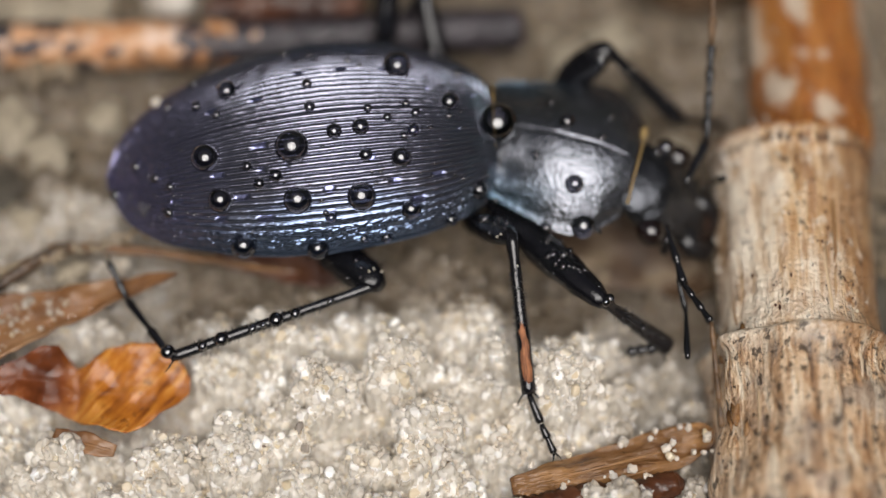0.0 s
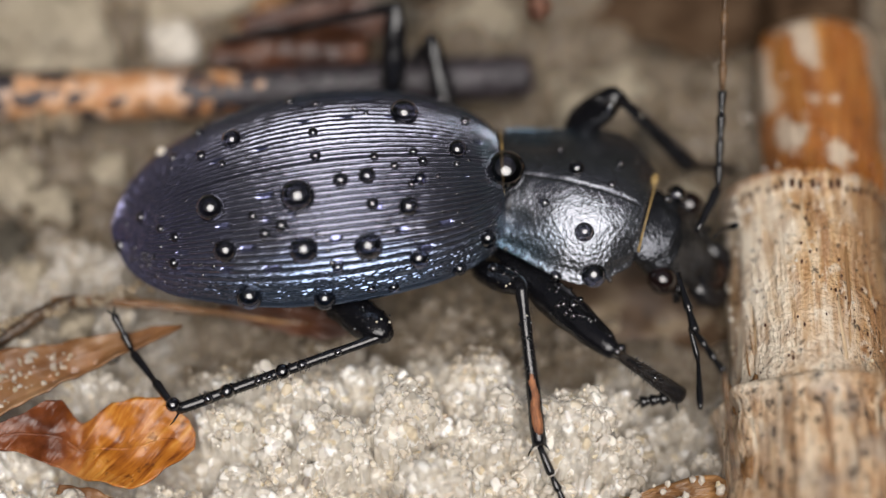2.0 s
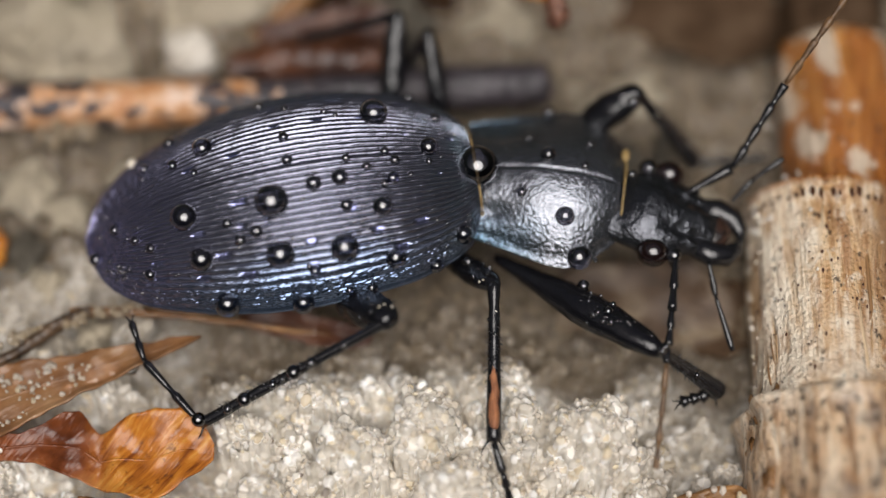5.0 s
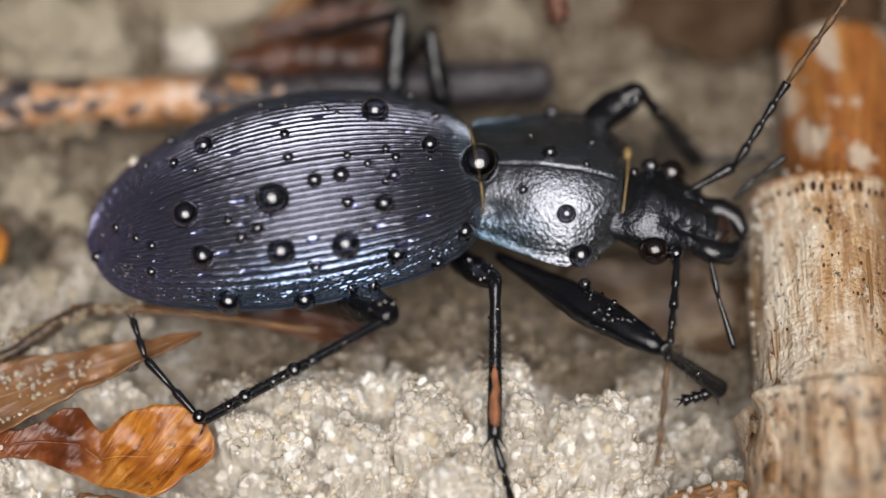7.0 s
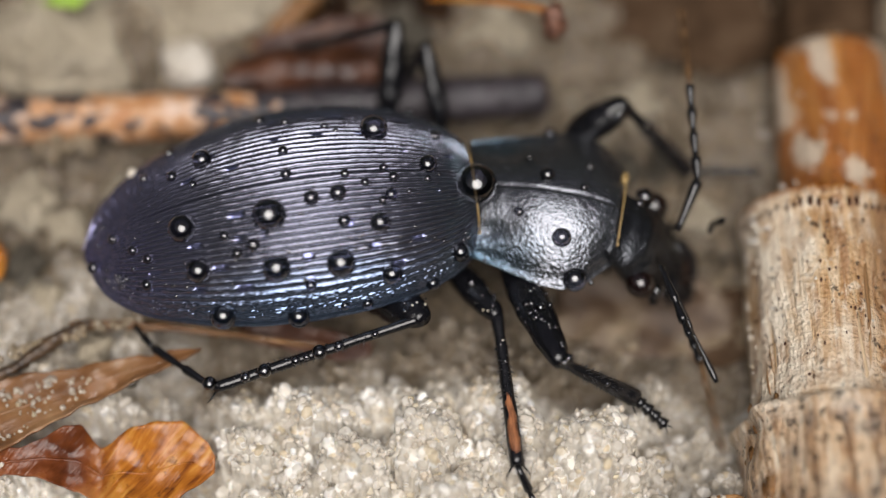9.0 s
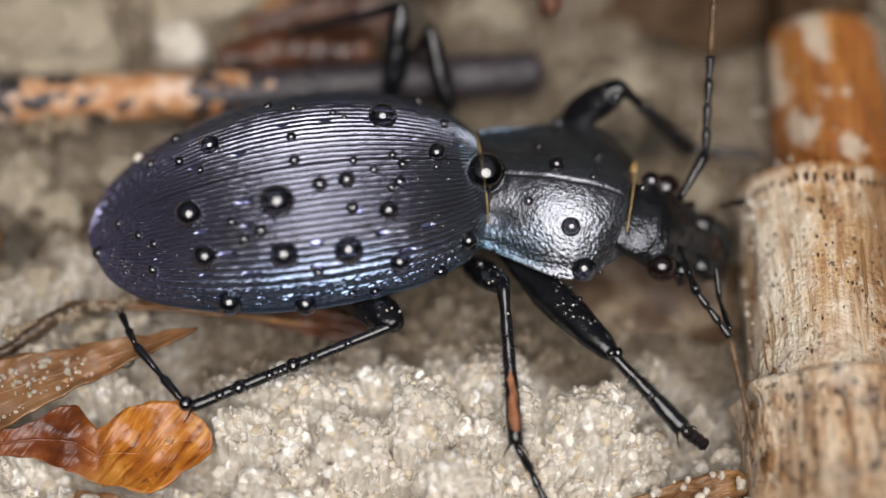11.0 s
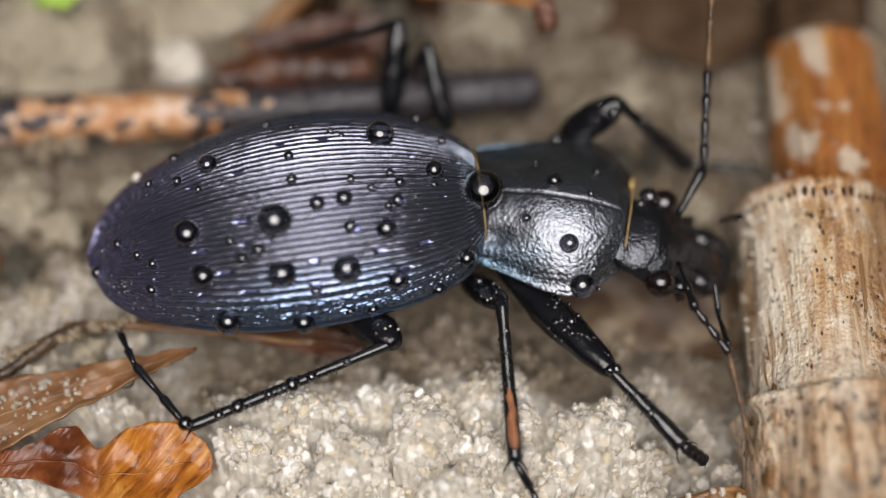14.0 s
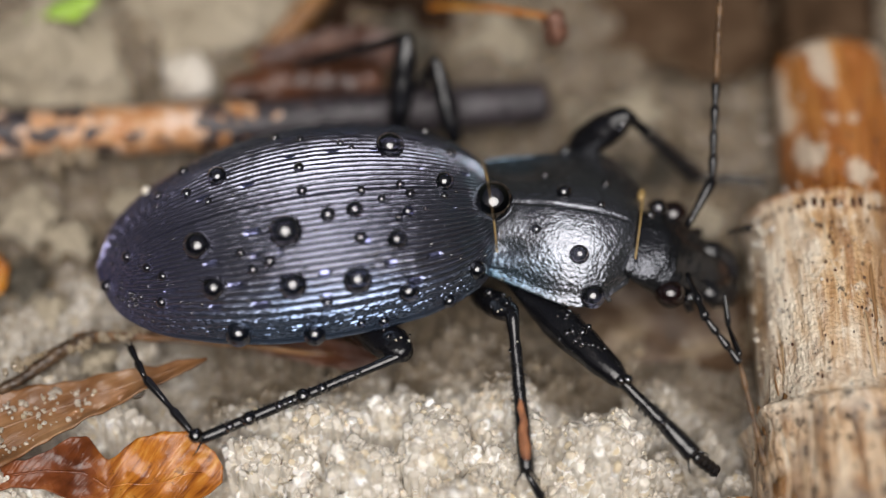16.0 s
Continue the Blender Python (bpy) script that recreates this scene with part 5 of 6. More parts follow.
def build_beetle():
    beetle = tagged(new("ground_beetle"), "blue-black ground beetle beaded with water drops on sand", "beetle")
    left, right = build_elytron(beetle, 1), build_elytron(beetle, -1)
    for x, y, r in BIG_DROPS + SMALL_DROPS:
        drop(left if y > 0 else right, x, y, dome(x, y), r * 1.15, normal_of(dome, x, y))
    rng = np.random.RandomState(77)
    for k in range(150):
        x = rng.uniform(-7.4, 7.6) if k < 95 else rng.uniform(-7.6, -4.2)
        reach = interp(x + 8, _sx, _sa)
        y = -reach * rng.uniform(0.55, 0.97) if rng.uniform() < 0.6 else reach * rng.uniform(-0.9, 0.95)
        drop(left if y > 0 else right, x, y, dome(x, y), rng.uniform(0.045, 0.10), normal_of(dome, x, y))
    stuck_grain(left, -5.64, 2.73, dome(-5.64, 2.73) + 0.1, 0.24, 2)
    drop(left, 8.12, -0.5, 5.0, 0.84)
    # belly and thorax under the wing cases
    v, f = ball((0, 0, 0), 7.3, 1.0, 1.0, 44, 24)
    v = [(x + 0.1, y * 0.88 * interp(x + 8.1, _sx, _sa), margin(x + 8.1) - 0.35 + z * (0.9 if z > 0 else 1.7)) for x, y, z in v]
    put("abdomen", mesh_of("abdomen", v, f, BLACK), beetle, "black glossy belly")
    v, f = ball((7.4, 0.2, 2.9), 1.9, 2.6, 1.4, 32, 20)
    put("thorax", mesh_of("thorax", v, f, DULL_BLACK), beetle, "black thorax joint")
    put("scutellum", mesh_of("scutellum", *ball((7.9, 0.1, 4.45), 0.7, 0.9, 0.4, 24, 12), DULL_BLACK), beetle)
    collar = build_collar(beetle)
    for x, y, r in COLLAR_DROPS:
        drop(collar, x, y, collar_top(x, y), r, normal_of(collar_top, x, y))
    head = build_head(beetle)
    drop(head, 0.85, 1.6, 0.4, 0.42, (0, 1, 0.8))
    drop(head, 0.2, 1.0, 0.85, 0.2)
    drop(head, 2.6, -1.7, 0.3, 0.32, (0, -0.6, 0.8))
    limb.update(pronotum=collar, head=head)
    L = LENGTH
    for side in ("near", "far"):
        s = -1 if side == "near" else 1
        fore = femur("femur", L[side + "_fore_femur"], 0.74 if side == "near" else 0.7, beetle)
        limb[side + "_fore_femur"] = fore
        shin = tibia(L[side + "_fore_tibia"], 0.24, 0.36, beetle, 3 + s)
        limb[side + "_fore_tibia"] = shin
        limb[side + "_fore_tarsus"] = tarsus(L[side + "_fore_tarsus"], 0.27 if side == "near" else 0.2, beetle, 4)
        limb[side + "_mid_femur"] = femur("femur", L[side + "_mid_femur"], 0.55 if side == "near" else 0.42, beetle)
        shin = tibia(L[side + "_mid_tibia"], 0.26, 0.28, beetle, 13 + s)
        limb[side + "_mid_tibia"] = shin
        if side == "near":
            n = L["near_mid_tibia"]
            put("tibial_brush", mesh_of("tibial_brush", *tube([(n * q, 0.02 * math.sin(q * 30), 0.13 + 0.05 * q) for q in (0.36, 0.44, 0.52, 0.6, 0.68, 0.76, 0.84, 0.91, 0.97)], [0.01, 0.08, 0.125, 0.16, 0.18, 0.19, 0.2, 0.19, 0.04], 18, 0.9, 0.16), RUFOUS), shin, "rufous bristle brush")
        limb[side + "_hind_femur"] = femur("femur", L[side + "_hind_femur"], 0.78 if side == "near" else 0.52, beetle)
        limb[side + "_hind_tibia"] = tibia(L[side + "_hind_tibia"], 0.22, 0.21, beetle, 23 + s)
        limb[side + "_antenna_base"] = antenna(L[side + "_antenna_base"], 0.24 if side == "far" else 0.2, beetle, 1 if side == "far" else 2, BLACK, 0.65)
        limb[side + "_antenna_mid"] = antenna(L[side + "_antenna_mid"], 0.19 if side == "far" else 0.17, beetle, 4 if side == "far" else 3, BLACK)
        limb[side + "_antenna_tip"] = antenna(L[side + "_antenna_tip"], 0.16 if side == "far" else 0.13, beetle, 4, FEELER)
        for k in ("base", "tip"):
            limb[side + "_palp_" + k] = segment("palp", smooth_profile([(0, 0.08), (L[side + "_palp_" + k] * 0.8, 0.15), (L[side + "_palp_" + k], 0.1)], 12), BLACK, beetle, "black feeler beside the jaws", 10)
    for leg in ("hind", "mid"):
        limb["near_%s_tarsus" % leg] = tarsus(L["near_%s_tarsus" % leg], 0.19, beetle, 2 if leg == "hind" else 1, False)
        limb["near_%s_toes" % leg] = tarsus(L["near_%s_toes" % leg], 0.165, beetle, 2)
    # beads and grains on the legs
    shin = limb["near_hind_tibia"]
    for x, r in ((4.3, 0.31), (3.5, 0.22), (5.3, 0.19), (4.85, 0.14), (6.6, 0.29), (2.0, 0.16), (7.4, 0.2)):
        drop(shin, x, 0.1, 0.16, r)
    drop(limb["near_hind_tarsus"], 0.15, 0, 0.12, 0.3)
    shin = limb["near_fore_tibia"]
    for x, r in ((0.15, 0.22), (2.3, 0.14), (0.0, 0.2)):
        drop(shin, x, 0.12 if r > 0.2 else -0.1, 0.2, r)
    rng = np.random.RandomState(31)
    for key, lo, hi, r0, n in (("near_fore_femur", 3.0, 6.0, 0.6, 9), ("near_mid_tibia", 0.5, 5.5, 0.22, 6), ("near_hind_tibia", 1.0, 8.0, 0.16, 6), ("near_mid_femur", 1.6, 3.2, 0.45, 7), ("far_fore_tibia", 0.5, 4, 0.25, 4), ("near_hind_femur", 2.0, 3.6, 0.6, 8)):
        for _ in range(n):
            a = rng.uniform(-1.4, 1.4)
            stuck_grain(limb[key], rng.uniform(lo, hi), math.sin(a) * r0 * 0.9, math.cos(a) * r0 * 0.9, rng.uniform(0.025, 0.06), rng.randint(999))
    for x, y, r in ((5.4, 0.15, 0.2), (5.8, -0.2, 0.16), (5.0, -0.3, 0.14)):
        drop(limb["near_fore_femur"], x, y, 0.5, r)
    rng = np.random.RandomState(8)
    for _ in range(26):
        a, x = rng.uniform(-1.2, 1.2), rng.uniform(4.2, 7.4)
        r0 = interp(x, [3, 4.6, 6.2, 7.6], [0.66, 0.74, 0.62, 0.36])
        drop(limb["near_fore_femur"], x, math.sin(a) * r0, math.cos(a) * r0 * 0.85, rng.uniform(0.05, 0.13), (0, math.sin(a), math.cos(a)))
    for key, length, r0, n in (("near_mid_femur", 3.0, 0.5, 10), ("near_hind_femur", 3.4, 0.72, 14), ("near_hind_tibia", 8.4, 0.2, 9), ("far_fore_femur", 2.5, 0.6, 6), ("near_mid_tibia", 3.0, 0.24, 6)):
        for _ in range(n):
            a = rng.uniform(-1.2, 1.2)
            drop(limb[key], length * rng.uniform(0.3, 1.0), math.sin(a) * r0, math.cos(a) * r0 * 0.85, rng.uniform(0.04, 0.10), (0, math.sin(a), math.cos(a)))
    drop(limb["near_fore_femur"], 3.9, 0.5, 0.5, 0.27, (0, 0.7, 0.7))
    drop(limb["far_fore_femur"], 2.4, -0.45, 0.4, 0.26, (0, -0.7, 0.7))
    drop(limb["near_mid_femur"], 1.4, 0.0, 0.42, 0.22)
    return beetle


def collar_pose(yaw, roll=0):
    return mm_pose(8.05, -0.08, 0, roll, 0, yaw)


def head_pose(collar_yaw, yaw, pitch, side=-0.4):
    return collar_pose(collar_yaw) @ mm_pose(HEAD_AT[0], HEAD_AT[1] + side, HEAD_AT[2], 0, pitch, yaw)


build_ground()
build_surround()
build_reed()
build_litter()
build_sand()
beetle = build_beetle()


def motions():
    walk(limb["pronotum"], [(0, collar_pose(-22)), (3.0, collar_pose(-22)), (3.2, collar_pose(-20)), (3.4, collar_pose(-17)),
                            (8.65, collar_pose(-17)), (9.0, collar_pose(-17.5)), (9.3, collar_pose(-17)), (16, collar_pose(-17))])
    walk(limb["head"], [(0, head_pose(-22, -5, 36, -0.13)), (3.05, head_pose(-22, -5, 36, -0.13)), (3.25, head_pose(-19, -2, 22)), (3.5, head_pose(-17, -6, 8)),
                        (8.65, head_pose(-17, -6, 8)), (8.8, head_pose(-17, -1, 22)), (8.9, head_pose(-17.3, -2, 40)), (9.0, head_pose(-17.5, -2, 45)),
                        (9.3, head_pose(-17, 4, 28)), (16, head_pose(-17, 4, 28))])
    walk(beetle, [
        (0, mm_pose(-5.155, 1.232, 0, 0, 0, 8.06)), (0.5, mm_pose(-5.131, 1.294, 0, 0, 0, 7.95)), (1, mm_pose(-5.208, 1.261, 0, 0, 0, 8.23)),
        (1.5, mm_pose(-5.087, 1.328, 0, 0, 0, 7.92)), (2, mm_pose(-5.126, 1.307, 0, 0, 0, 7.98)), (2.5, mm_pose(-5.112, 1.251, 0, 0, 0, 8.12)),
        (3, mm_pose(-5.133, 1.312, 0, 0, 0, 8.09)), (3.1, mm_pose(-6.039, 1.230, 0, 0, 0, 9.14)), (3.2, mm_pose(-6.790, 1.228, 0, 0, 0, 10.66)),
        (3.3, mm_pose(-6.973, 1.325, 0, 0, 0, 11.08)), (3.4, mm_pose(-6.997, 1.343, 0, 0, 0, 10.76)), (3.5, mm_pose(-6.922, 1.688, 0, 0, 0, 11.52)),
        (4, mm_pose(-6.957, 1.509, 0, 0, 0, 11.00)), (6.5, mm_pose(-6.965, 1.452, 0, 0, 0, 11.03)), (7, mm_pose(-6.905, 1.428, 0, 0, 0, 10.77)),
        (7.5, mm_pose(-6.951, 1.459, 0, 0, 0, 11.00)), (8, mm_pose(-6.961, 1.445, 0, 0, 0, 11.04)), (8.5, mm_pose(-6.929, 1.416, 0, 0, 0, 11.10)),
        (8.8, mm_pose(-6.958, 1.266, 0, 0, 0, 8.99)), (8.9, mm_pose(-6.946, 1.290, 0, 0, 0, 9.37)), (9, mm_pose(-6.991, 1.453, 0, 0, 0, 9.00)),
        (9.2, mm_pose(-6.351, 1.258, 0, 0, 0, 7.59)), (11.5, mm_pose(-6.541, 1.070, 0, 0, 0, 8.02)), (12, mm_pose(-6.520, 1.050, 0, 0, 0, 8.09)),
        (12.5, mm_pose(-6.544, 1.065, 0, 0, 0, 8.03)), (13, mm_pose(-6.554, 1.102, 0, 0, 0, 7.75)), (13.5, mm_pose(-6.537, 1.092, 0, 0, 0, 7.98)),
        (14, mm_pose(-6.526, 1.124, 0, 0, 0, 7.85)), (14.5, mm_pose(-6.565, 1.061, 0, 0, 0, 7.80)), (15, mm_pose(-6.516, 1.015, 0, 0, 0, 7.84)),
        (15.5, mm_pose(-6.513, 1.098, 0, 0, 0, 7.84)), (16, mm_pose(-6.553, 1.023, 0, 0, 0, 8.10)),
    ])
    walk(limb["near_hind_femur"], [
        (0, aim(0.63, -3.56, 1.85, 2.68, -6.11, 3.09)), (3.05, aim(0.63, -3.56, 1.85, 2.68, -6.11, 3.09)), (3.2, aim(2.24, -3.86, 2.32, 3.82, -6.33, 4.24)),
        (3.3, aim(2.87, -2.97, 1.79, 4.62, -5.48, 3.49)), (3.55, aim(2.12, -4.06, 2.65, 3.61, -6.36, 4.83)), (8.65, aim(2.12, -4.06, 2.65, 3.61, -6.36, 4.83)),
        (8.8, aim(2.84, -3.48, 2.28, 4.45, -5.95, 4.16)), (8.9, aim(3.57, -2.96, 1.80, 5.77, -5.04, 3.57)), (9, aim(3.35, -2.92, 1.66, 5.30, -5.19, 3.48)),
        (9.3, aim(2.09, -3.10, 1.86, 3.85, -5.72, 3.36)), (16, aim(2.09, -3.10, 1.86, 3.85, -5.72, 3.36)),
    ])
    walk(limb["near_hind_tibia"], [
        (0, aim(2.68, -6.11, 3.09, -5.82, -7.97, 2.20)), (3.05, aim(2.68, -6.11, 3.09, -5.82, -7.97, 2.20)), (3.2, aim(3.82, -6.33, 4.24, -4.40, -7.56, 1.50)),
        (3.3, aim(4.62, -5.48, 3.49, -3.83, -7.35, 2.20)), (3.55, aim(3.61, -6.36, 4.83, -4.30, -8.05, 1.50)), (8.65, aim(3.61, -6.36, 4.83, -4.30, -8.05, 1.50)),
        (8.8, aim(4.45, -5.95, 4.16, -3.67, -7.83, 1.50)), (8.9, aim(5.77, -5.04, 3.57, -2.65, -6.99, 2.20)), (9, aim(5.30, -5.19, 3.48, -3.27, -6.56, 2.40)),
        (9.3, aim(3.85, -5.72, 3.36, -4.58, -7.72, 2.20)), (16, aim(3.85, -5.72, 3.36, -4.58, -7.72, 2.20)),
    ])
    walk(limb["near_hind_tarsus"], [
        (0, aim(-5.82, -7.97, 2.20, -7.47, -5.10, 1.70)), (3.05, aim(-5.82, -7.97, 2.20, -7.47, -5.10, 1.70)), (3.2, aim(-4.40, -7.56, 1.50, -6.18, -4.72, 1.68)),
        (3.3, aim(-3.83, -7.35, 2.20, -5.80, -4.63, 2.05)), (3.55, aim(-4.30, -8.05, 1.50, -6.16, -5.35, 2.26)), (8.65, aim(-4.30, -8.05, 1.50, -6.16, -5.35, 2.26)),
        (8.8, aim(-3.67, -7.83, 1.50, -5.66, -5.44, 2.75)), (8.9, aim(-2.65, -6.99, 2.20, -4.98, -4.58, 2.06)), (9, aim(-3.27, -6.56, 2.40, -5.60, -4.21, 1.82)),
        (9.3, aim(-4.58, -7.72, 2.20, -6.42, -4.95, 2.64)), (16, aim(-4.58, -7.72, 2.20, -6.42, -4.95, 2.64)),
    ])
    walk(limb["near_hind_toes"], [
        (0, aim(-7.47, -5.10, 1.70, -8.07, -3.68, 2.44)), (3.05, aim(-7.47, -5.10, 1.70, -8.07, -3.68, 2.44)), (3.2, aim(-6.18, -4.72, 1.68, -6.69, -3.10, 1.87)),
        (3.3, aim(-5.80, -4.63, 2.05, -6.50, -3.11, 1.69)), (3.55, aim(-6.16, -5.35, 2.26, -6.47, -3.71, 2.60)), (8.65, aim(-6.16, -5.35, 2.26, -6.47, -3.71, 2.60)),
        (8.8, aim(-5.66, -5.44, 2.75, -6.07, -3.78, 2.62)), (8.9, aim(-4.98, -4.58, 2.06, -5.96, -3.25, 1.62)), (9, aim(-5.60, -4.21, 1.82, -6.34, -2.81, 1.17)),
        (9.3, aim(-6.42, -4.95, 2.64, -6.93, -3.36, 2.26)), (16, aim(-6.42, -4.95, 2.64, -6.93, -3.36, 2.26)),
    ])
    walk(limb["near_mid_femur"], [
        (0, aim(6.81, -3.32, 2.33, 8.17, -5.24, 4.34)), (3.05, aim(6.81, -3.32, 2.33, 8.17, -5.24, 4.34)), (3.2, aim(6.78, -3.19, 1.92, 8.47, -5.50, 3.13)),
        (3.3, aim(7.07, -3.61, 2.19, 8.44, -5.93, 3.72)), (3.4, aim(6.27, -2.70, 1.80, 8.35, -4.76, 2.83)), (3.55, aim(6.79, -2.86, 1.87, 8.00, -5.05, 3.70)),
        (8.65, aim(6.79, -2.86, 1.87, 8.00, -5.05, 3.70)), (8.8, aim(6.87, -2.30, 1.85, 8.25, -4.85, 2.97)), (9, aim(6.94, -2.52, 1.93, 8.30, -5.20, 2.70)),
        (9.3, aim(7.26, -2.77, 1.81, 8.26, -4.88, 3.86)), (16, aim(7.26, -2.77, 1.81, 8.26, -4.88, 3.86)),
    ])
    walk(limb["near_mid_tibia"], [
        (0, aim(8.17, -5.24, 4.34, 8.23, -10.93, 1.75)), (3.05, aim(8.17, -5.24, 4.34, 8.23, -10.93, 1.75)), (3.2, aim(8.47, -5.50, 3.13, 9.07, -11.66, 2.30)),
        (3.3, aim(8.44, -5.93, 3.72, 9.26, -11.80, 1.75)), (3.4, aim(8.35, -4.76, 2.83, 8.27, -10.98, 2.30)), (3.55, aim(8.00, -5.05, 3.70, 6.92, -11.04, 2.30)),
        (8.65, aim(8.00, -5.05, 3.70, 6.92, -11.04, 2.30)), (8.8, aim(8.25, -4.85, 2.97, 7.73, -11.04, 2.30)), (9, aim(8.30, -5.20, 2.70, 8.15, -11.44, 2.30)),
        (9.3, aim(8.26, -4.88, 3.86, 7.91, -10.92, 2.30)), (16, aim(8.26, -4.88, 3.86, 7.91, -10.92, 2.30)),
    ])
    walk(limb["near_mid_tarsus"], [
        (0, aim(8.23, -10.93, 1.75, 8.58, -12.09, 1.39)), (3.05, aim(8.23, -10.93, 1.75, 8.58, -12.09, 1.39)), (3.2, aim(9.07, -11.66, 2.30, 9.57, -12.78, 2.01)),
        (3.3, aim(9.26, -11.80, 1.75, 9.75, -12.93, 1.46)), (3.4, aim(8.27, -10.98, 2.30, 8.58, -11.94, 1.53)), (3.55, aim(6.92, -11.04, 2.30, 7.08, -12.23, 1.90)),
        (8.65, aim(6.92, -11.04, 2.30, 7.08, -12.23, 1.90)), (8.8, aim(7.73, -11.04, 2.30, 8.05, -11.80, 1.34)), (9, aim(8.15, -11.44, 2.30, 8.53, -12.30, 1.46)),
        (9.3, aim(7.91, -10.92, 2.30, 8.42, -11.84, 1.59)), (16, aim(7.91, -10.92, 2.30, 8.42, -11.84, 1.59)),
    ])
    walk(limb["near_mid_toes"], [
        (0, aim(8.58, -12.09, 1.39, 8.97, -13.28, 1.06)), (3.05, aim(8.58, -12.09, 1.39, 8.97, -13.28, 1.06)), (3.2, aim(9.57, -12.78, 2.01, 10.01, -13.96, 1.71)),
        (3.3, aim(9.75, -12.93, 1.46, 10.14, -14.12, 1.15)), (3.4, aim(8.58, -11.94, 1.53, 8.78, -13.16, 1.18)), (3.55, aim(7.08, -12.23, 1.90, 7.23, -13.15, 1.01)),
        (8.65, aim(7.08, -12.23, 1.90, 7.23, -13.15, 1.01)), (8.8, aim(8.05, -11.80, 1.34, 8.44, -12.94, 0.87)), (9, aim(8.53, -12.30, 1.46, 8.86, -13.42, 0.92)),
        (9.3, aim(8.42, -11.84, 1.59, 8.80, -13.03, 1.26)), (16, aim(8.42, -11.84, 1.59, 8.80, -13.03, 1.26)),
    ])
    walk(limb["near_fore_femur"], [
        (0, aim(7.18, -1.81, 2.04, 11.41, -8.11, 3.84)), (3.05, aim(7.18, -1.81, 2.04, 11.41, -8.11, 3.84)), (3.2, aim(7.98, -2.35, 2.18, 12.37, -8.63, 3.64)),
        (3.3, aim(8.20, -2.73, 2.22, 12.62, -8.99, 3.67)), (3.55, aim(8.61, -3.32, 2.16, 13.73, -8.94, 3.89)), (8.65, aim(8.61, -3.32, 2.16, 13.73, -8.94, 3.89)),
        (8.8, aim(8.06, -1.20, 2.00, 11.36, -8.10, 3.51)), (8.9, aim(8.69, -0.21, 1.74, 10.17, -7.63, 3.63)), (9, aim(8.73, -0.59, 1.75, 10.35, -7.94, 3.81)),
        (9.3, aim(7.95, -1.45, 2.20, 12.10, -7.97, 3.20)), (16, aim(7.95, -1.45, 2.20, 12.10, -7.97, 3.20)),
    ])
    walk(limb["near_fore_tibia"], [
        (0, aim(11.41, -8.11, 3.84, 14.17, -9.24, 1.10)), (3.05, aim(11.41, -8.11, 3.84, 14.17, -9.24, 1.10)), (3.2, aim(12.37, -8.63, 3.64, 15.38, -10.30, 1.50)),
        (3.3, aim(12.62, -8.99, 3.67, 15.66, -10.80, 1.70)), (3.55, aim(13.73, -8.94, 3.89, 16.32, -9.97, 0.95)), (8.65, aim(13.73, -8.94, 3.89, 16.32, -9.97, 0.95)),
        (8.8, aim(11.36, -8.10, 3.51, 14.73, -9.42, 1.70)), (8.9, aim(10.17, -7.63, 3.63, 13.40, -8.82, 1.50)), (9, aim(10.35, -7.94, 3.81, 13.38, -8.93, 1.30)),
        (9.3, aim(12.10, -7.97, 3.20, 14.48, -11.12, 2.30)), (16, aim(12.10, -7.97, 3.20, 14.48, -11.12, 2.30)),
    ])
    walk(limb["near_fore_tarsus"], [
        (0, aim(14.17, -9.24, 1.10, 12.56, -9.25, 0.88)), (3.05, aim(14.17, -9.24, 1.10, 12.56, -9.25, 0.88)), (3.2, aim(15.38, -10.30, 1.50, 13.88, -10.25, 0.89)),
        (3.3, aim(15.66, -10.80, 1.70, 14.10, -10.56, 1.33)), (3.55, aim(16.32, -9.97, 0.95, 14.71, -10.16, 0.90)), (8.65, aim(16.32, -9.97, 0.95, 14.71, -10.16, 0.90)),
        (8.8, aim(14.73, -9.42, 1.70, 14.58, -10.94, 1.15)), (8.9, aim(13.40, -8.82, 1.50, 14.38, -9.67, 0.53)), (9, aim(13.38, -8.93, 1.30, 14.41, -10.11, 0.89)),
        (9.3, aim(14.48, -11.12, 2.30, 15.41, -11.42, 1.01)), (16, aim(14.48, -11.12, 2.30, 15.41, -11.42, 1.01)),
    ])
    walk(limb["far_fore_femur"], [
        (0, aim(11.41, 2.32, 3.00, 13.14, 2.67, 4.95)), (3.05, aim(11.41, 2.32, 3.00, 13.14, 2.67, 4.95)), (3.3, aim(12.57, 1.89, 3.00, 13.98, 2.54, 5.13)),
        (3.55, aim(13.13, 1.81, 3.00, 15.31, 2.24, 4.40)), (8.65, aim(13.13, 1.81, 3.00, 15.31, 2.24, 4.40)), (9.3, aim(12.23, 2.75, 3.00, 14.32, 3.14, 4.55)),
        (16, aim(12.23, 2.75, 3.00, 14.32, 3.14, 4.55)),
    ])
